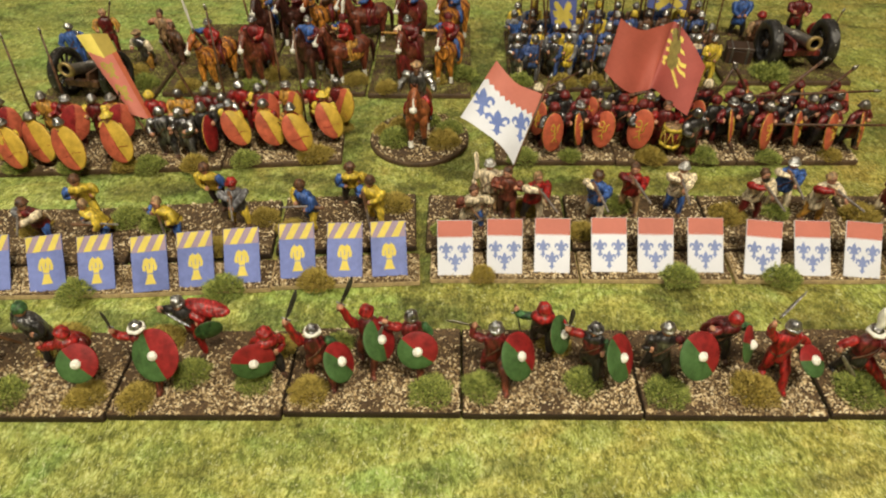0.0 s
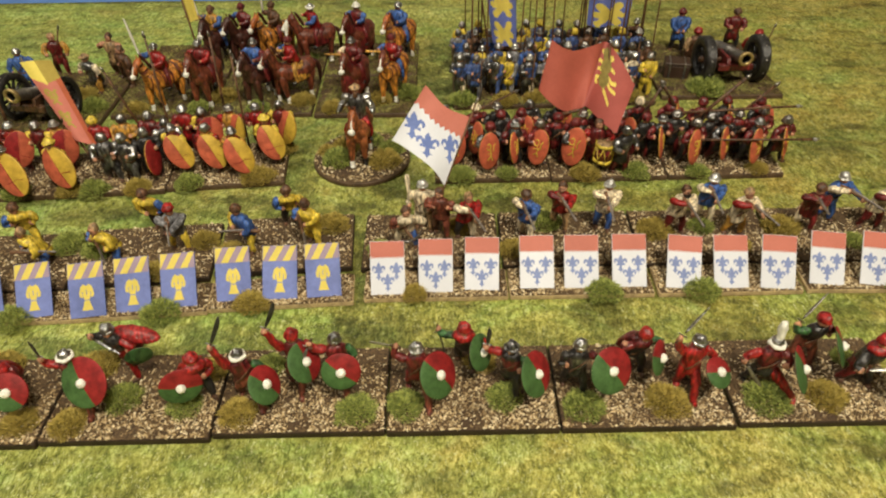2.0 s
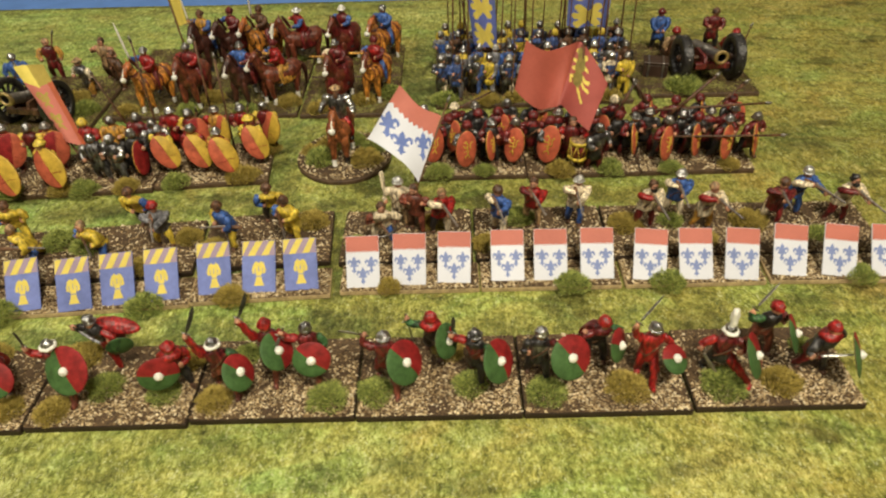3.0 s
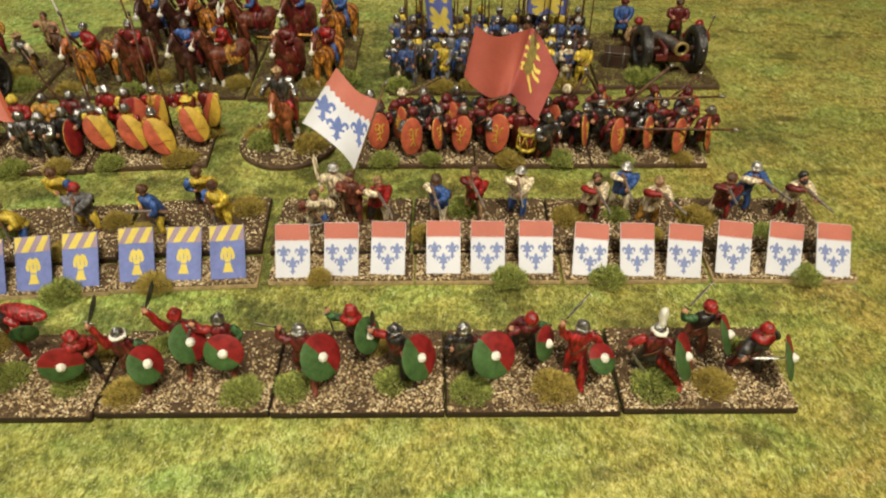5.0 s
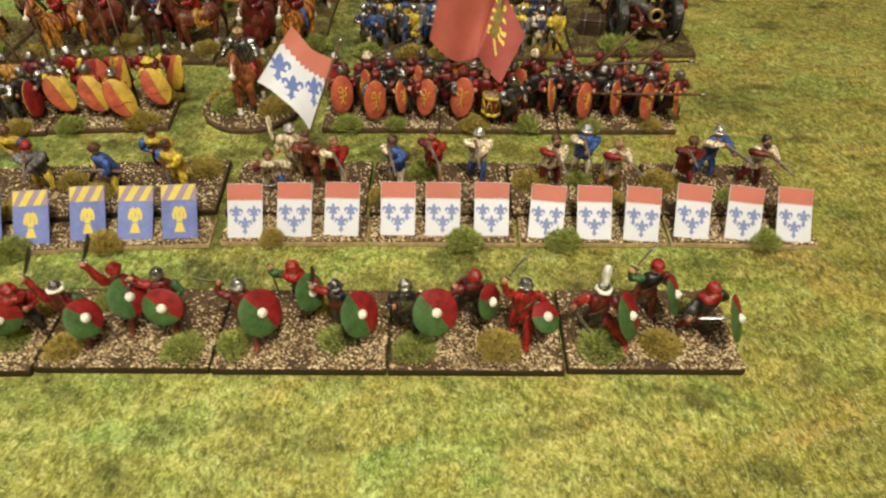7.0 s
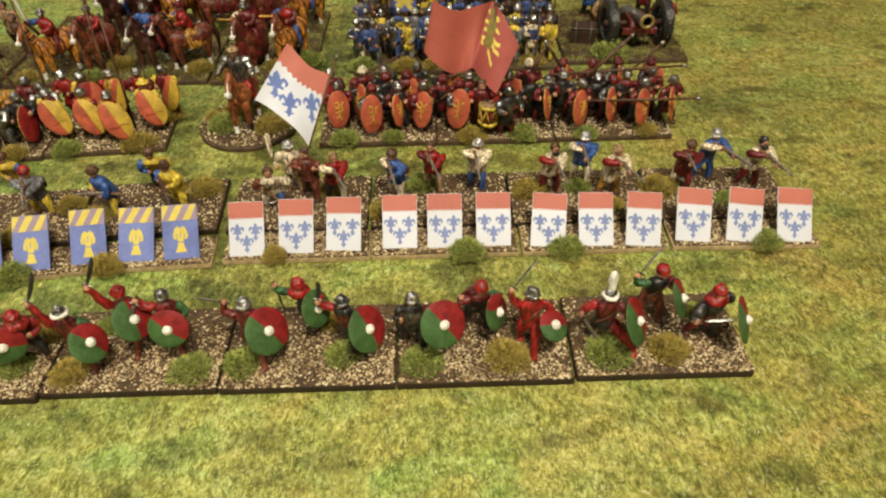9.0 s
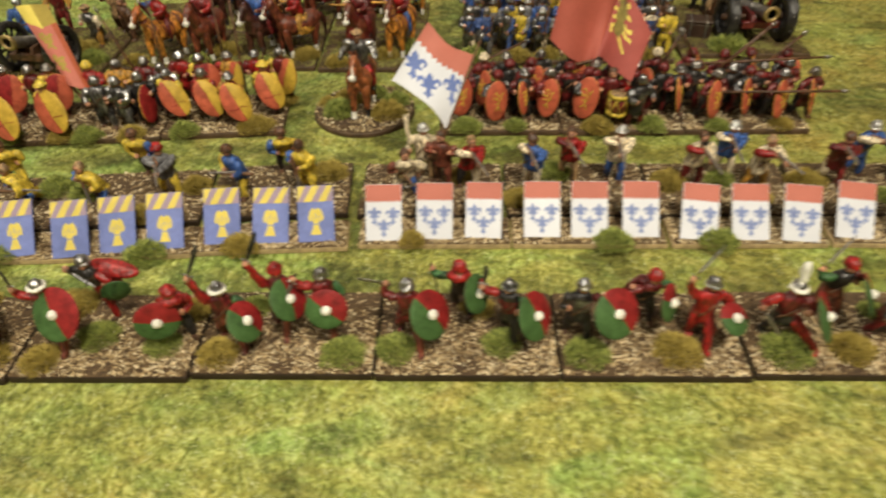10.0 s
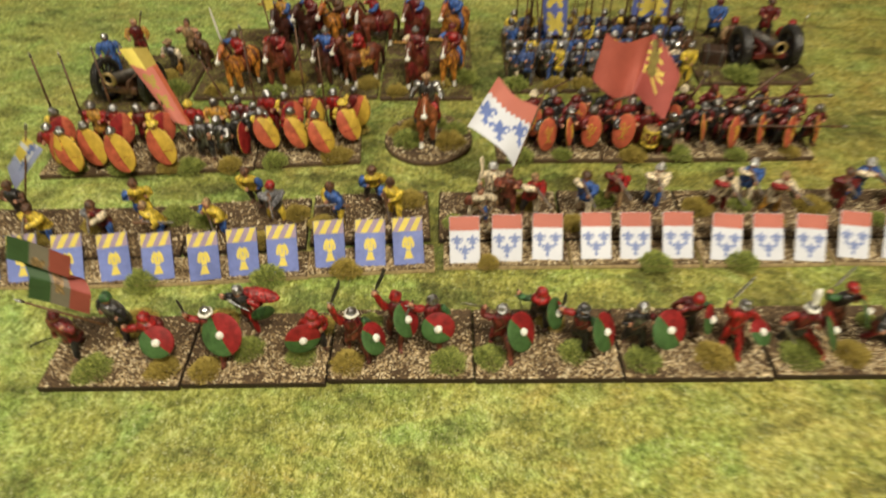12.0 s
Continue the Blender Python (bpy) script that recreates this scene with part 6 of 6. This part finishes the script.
# ---- banners ----
def inside(poly, x, y):
    hit = False
    for i in range(len(poly)):
        (x0, y0), (x1, y1) = poly[i - 1], poly[i]
        if (y0 > y) != (y1 > y) and x < (x1 - x0) * (y - y0) / (y1 - y0) + x0:
            hit = not hit
    return hit


def fleur_at(u, v, cx, cy, s, aspect):
    x, y = (u - cx) / s, (v - cy) / s * aspect
    return abs(x) < 0.7 and -0.85 < y < 1.05 and any(inside(p, x, y) for p in FLEUR)


def near_stroke(strokes, x, y, w):
    for st in strokes:
        for (x0, y0), (x1, y1) in zip(st, st[1:]):
            dx, dy = x1 - x0, y1 - y0
            k = max(0.0, min(1.0, ((x - x0) * dx + (y - y0) * dy) / (dx * dx + dy * dy)))
            if math.hypot(x - x0 - k * dx, y - y0 - k * dy) < w:
                return True
    return False


def banner(name, label, where, tone, pole, nu=72, nv=56, cap="steel"):
    """A wavy paper flag: where(u, v) gives its surface, tone(u, v) its printed colour; pole: foot, tip, radius."""
    t = new(name)
    foot = Vector(pole[0])
    t.matrix_basis = mm_pose(*foot)
    tagged(t, label, "banner", "banners")
    f = Form()
    for side in (0, 1):
        for j in range(nv + 1):
            for i in range(nu + 1):
                u, v = i / nu, j / nv
                p = Vector(where(u, v))
                if side:
                    e = 0.004
                    n = (Vector(where(u + e, v)) - p).cross(Vector(where(u, v + e)) - p).normalized()
                    p = p + n * 0.3
                f.v.append(p - foot)
    w, half = nu + 1, (nu + 1) * (nv + 1)
    for j in range(nv):
        for i in range(nu):
            a, mat = j * w + i, tone((i + 0.5) / nu, (j + 0.5) / nv)
            f.face((a, a + 1, a + w + 1, a + w), mat)
            f.face((half + a, half + a + w, half + a + w + 1, half + a + 1), mat)
    part("cloth", f.mesh("cloth"), t)
    f = Form()
    tip = Vector(pole[1]) - foot
    f.tube([Vector((0, 0, 0)), tip * 0.5, tip], [pole[2], pole[2], pole[2] * 0.8], "wood", 8, False)
    pl = part("pole", f.mesh("pole"), t)
    f = Form()
    d = tip.normalized()
    f.tube([tip - d * 0.5, tip + d * 1.2, tip + d * 3], [pole[2] * 1.2, pole[2] * 1.5, 0.1], cap, 8, False)
    part("finial", f.mesh("finial"), pl)


def patch(c, wave):
    """Blends four corners (top hoist, top fly, foot hoist, foot fly) with ripples along the flag."""
    a, b, d, e = (Vector(p) for p in c)
    return lambda u, v: a.lerp(b, u).lerp(d.lerp(e, u), v) + Vector(wave(u, v))


def white_tone(u, v):
    if v < 0.28 + 0.05 * abs(((u * 9) % 1) * 2 - 1):
        return "paper_red"
    for cx, cy, wide in ((0.82, 0.66, 1.0), (0.46, 0.76, 1.0), (0.11, 0.57, 0.75)):
        x, y = (u - cx) * 24.8 / 6.9, (cy - v) * 29.3 / 6.9
        x, y = (0.92 * x - 0.38 * y) / wide / 1.2, 0.475 * x + 0.88 * y - 0.1
        if abs(x) < 0.7 and -0.85 < y < 1.05 and any(inside(p, x, y) for p in FLEUR):
            return "flag_blue"
    return "paper_white"


banner("banner", "white paper banner with a red top and blue fleurs-de-lis",
       patch(((32.5, 118.5, 57), (14, 133, 64.5), (21.5, 107, 30), (-1, 119.5, 45.2)), lambda u, v: (1.5 * u * (1 - u) * v, -1.8 * math.sin(u * 6.0) * (0.4 + 0.6 * u), 0.9 * math.sin(u * 6.5 + 0.5) + 24.0 * u * (1 - u) * v * v * (1 - 0.6 * u) - 8 * u * (1 - u) * (1 - v))),
       white_tone, ((16.8, 102.3, 19), (35.5, 121, 63), 0.5), 110, 110)


CLAWED = (((-0.1, 0.9), (0.05, 0.55), (-0.1, 0.2), (0.05, -0.1), (-0.1, -0.35)), ((0.0, 0.7), (-0.45, 0.95)), ((0.0, 0.7), (0.3, 1.0)), ((-0.05, 0.4), (-0.6, 0.45)), ((-0.05, 0.45), (0.5, 0.55)), ((0.0, 0.1), (0.55, 0.0), (0.8, 0.15)), ((0.02, -0.1), (0.5, -0.3), (0.85, -0.25)), ((-0.1, -0.3), (-0.55, -0.35), (-0.5, -0.6)), ((-0.1, -0.35), (0.15, -0.65), (0.55, -1.0)), ((-0.05, 0.2), (-0.5, 0.05)))


def red_tone(u, v):
    x, y = (u - 0.72 - 0.06 * (v - 0.45)) / 0.12, (0.42 - v) / 0.30
    if near_stroke(CLAWED[:1], x, y, 0.27):
        return "beast_olive"
    if near_stroke(CLAWED[1:], x, y, 0.09):
        return "paper_yellow"
    # past the fold the turned-away side's shade is put in as a darker red
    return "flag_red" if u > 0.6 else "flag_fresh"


def red_place(u, v):
    tops = [Vector(p) for p in ((76.4, 190, 60.7), (88.5, 191, 54.6), (107.4, 195, 54.0), (118.4, 180, 41.2))]
    lows = [Vector(p) for p in ((71.0, 185, 36), (86.0, 183, 25.5), (96.0, 170, 29), (105.5, 156, 29.5))]

    def run(c, q):
        q = q * 3
        i = max(0, min(2, int(q)))
        k = q - i
        g = lambda j: c[max(0, min(3, j))]
        p0, p1, p2, p3 = g(i - 1), g(i), g(i + 1), g(i + 2)
        return 0.5 * (2 * p1 + (p2 - p0) * k + (2 * p0 - 5 * p1 + 4 * p2 - p3) * k * k + (3 * p1 - p0 - 3 * p2 + p3) * k ** 3)

    return run(tops, u).lerp(run(lows, u), v) + Vector((0, -5.0 * math.sin(u * 3.14 * 2.6) * (0.35 + 0.65 * v) + 5.0 * math.exp(-((u - 0.66) / 0.07) ** 2), 0))


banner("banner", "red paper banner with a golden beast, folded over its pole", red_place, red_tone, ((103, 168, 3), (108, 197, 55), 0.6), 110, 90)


def stripe_tone(u, v):
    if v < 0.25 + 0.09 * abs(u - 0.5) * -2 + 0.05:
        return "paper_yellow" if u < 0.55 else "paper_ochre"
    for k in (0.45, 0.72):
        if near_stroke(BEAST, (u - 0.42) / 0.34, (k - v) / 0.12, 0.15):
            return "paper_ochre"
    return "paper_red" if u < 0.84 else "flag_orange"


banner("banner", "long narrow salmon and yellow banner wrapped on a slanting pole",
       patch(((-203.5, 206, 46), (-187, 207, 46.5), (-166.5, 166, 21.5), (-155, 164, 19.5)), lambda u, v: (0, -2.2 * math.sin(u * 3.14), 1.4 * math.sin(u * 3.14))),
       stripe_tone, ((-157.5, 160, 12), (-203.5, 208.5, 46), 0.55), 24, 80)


def tri_tone(u, v):
    if abs(u - 0.52) < 0.13 and 0.25 < v < 0.75 and near_stroke(BEAST, (u - 0.5) / 0.13, (0.5 - v) / 0.3, 0.22):
        return "tan"
    return "flag_green" if u < 0.36 else "flag_pale" if u < 0.66 else "flag_red"


def stepped(v):
    k = max(0.0, min(1.0, (v - 0.43) / 0.14))
    return k * k * (3 - 2 * k)


banner("banner", "green, white and red paper banner held forward on a slanting pole",
       patch(((-163, 8, 73.5), (-145, 9, 63), (-167.5, 7, 43.5), (-149, 9, 33.0)), lambda u, v: (6.0 * (stepped(v) - v), 3.5 * math.sin(3.14 * stepped(v)), 6.0 * (v - stepped(v)) + 0.6 * math.sin(u * 5))),
       tri_tone, ((-146, 12, 22), (-169.5, 6.0, 42.5), 0.5), 60, 90)


def sky_tone(u, v):
    if fleur_at(u, 1 - v, 0.55, 0.80, 0.26, 1.0) or fleur_at(u, 1 - v, 0.6, 0.42, 0.22, 1.0):
        return "flag_blue"
    if 0.22 < v < 0.55 and u < 0.5 or v < 0.12 and u < 0.6:
        return "paper_yellow"
    return "paper_lavender" if v > 0.58 or u > 0.72 else "paper_white"


banner("banner", "white, yellow and lavender standard with blue fleurs-de-lis",
       patch(((-207.5, 101, 54), (-202.5, 102, 46), (-223, 100, 36.5), (-225, 100, 23)), lambda u, v: (0, -1.4 * math.sin(v * 6), 0)),
       sky_tone, ((-224.5, 96.5, 8), (-205.5, 101.5, 58), 0.5), 48, 60)


def block_tone(u, v):
    for vc in (0.22, 0.55, 0.86):
        x, y = (u - 0.5) * 20, (v - vc) * 56
        if near_stroke((((-5, -5.5), (-1, -1), (5, 5.5)), ((5, -5.5), (1, 1), (-5, 5.5)), ((-6, 0), (6, 0.5))), x, y, 2.1):
            return "paper_yellow"
    return "flag_lavender"


for corners, foot, tip in ((((41, 262, 84), (60, 261, 84), (53, 260, 30), (67.5, 259, 25)), (53, 262.5, 3), (40, 263, 90)), (((109, 281, 86), (137, 280, 84), (113, 280, 32), (138, 279, 30)), (112.8, 281.5, 3), (108.5, 281.5, 92))):
    banner("banner", "tall blue banner with yellow cross staves above the pike block",
           patch(corners, lambda u, v: (1.0 * math.sin(v * 4), -2.5 * math.sin(u * 6.5), 0)), block_tone, (foot, tip, 0.55), 50, 70)


def pennon_tone(u, v):
    return "paper_ochre" if u < 0.18 else "paper_yellow"


banner("banner", "plain yellow hanging pennon above the cavalry",
       patch(((-131, 262, 72), (-124, 261, 72), (-128, 260, 46), (-122.5, 259, 47)), lambda u, v: (0, -1.2 * math.sin(u * 5), 0)),
       pennon_tone, ((-123, 255, 3), (-131.5, 262.5, 74), 0.6), 24, 30)
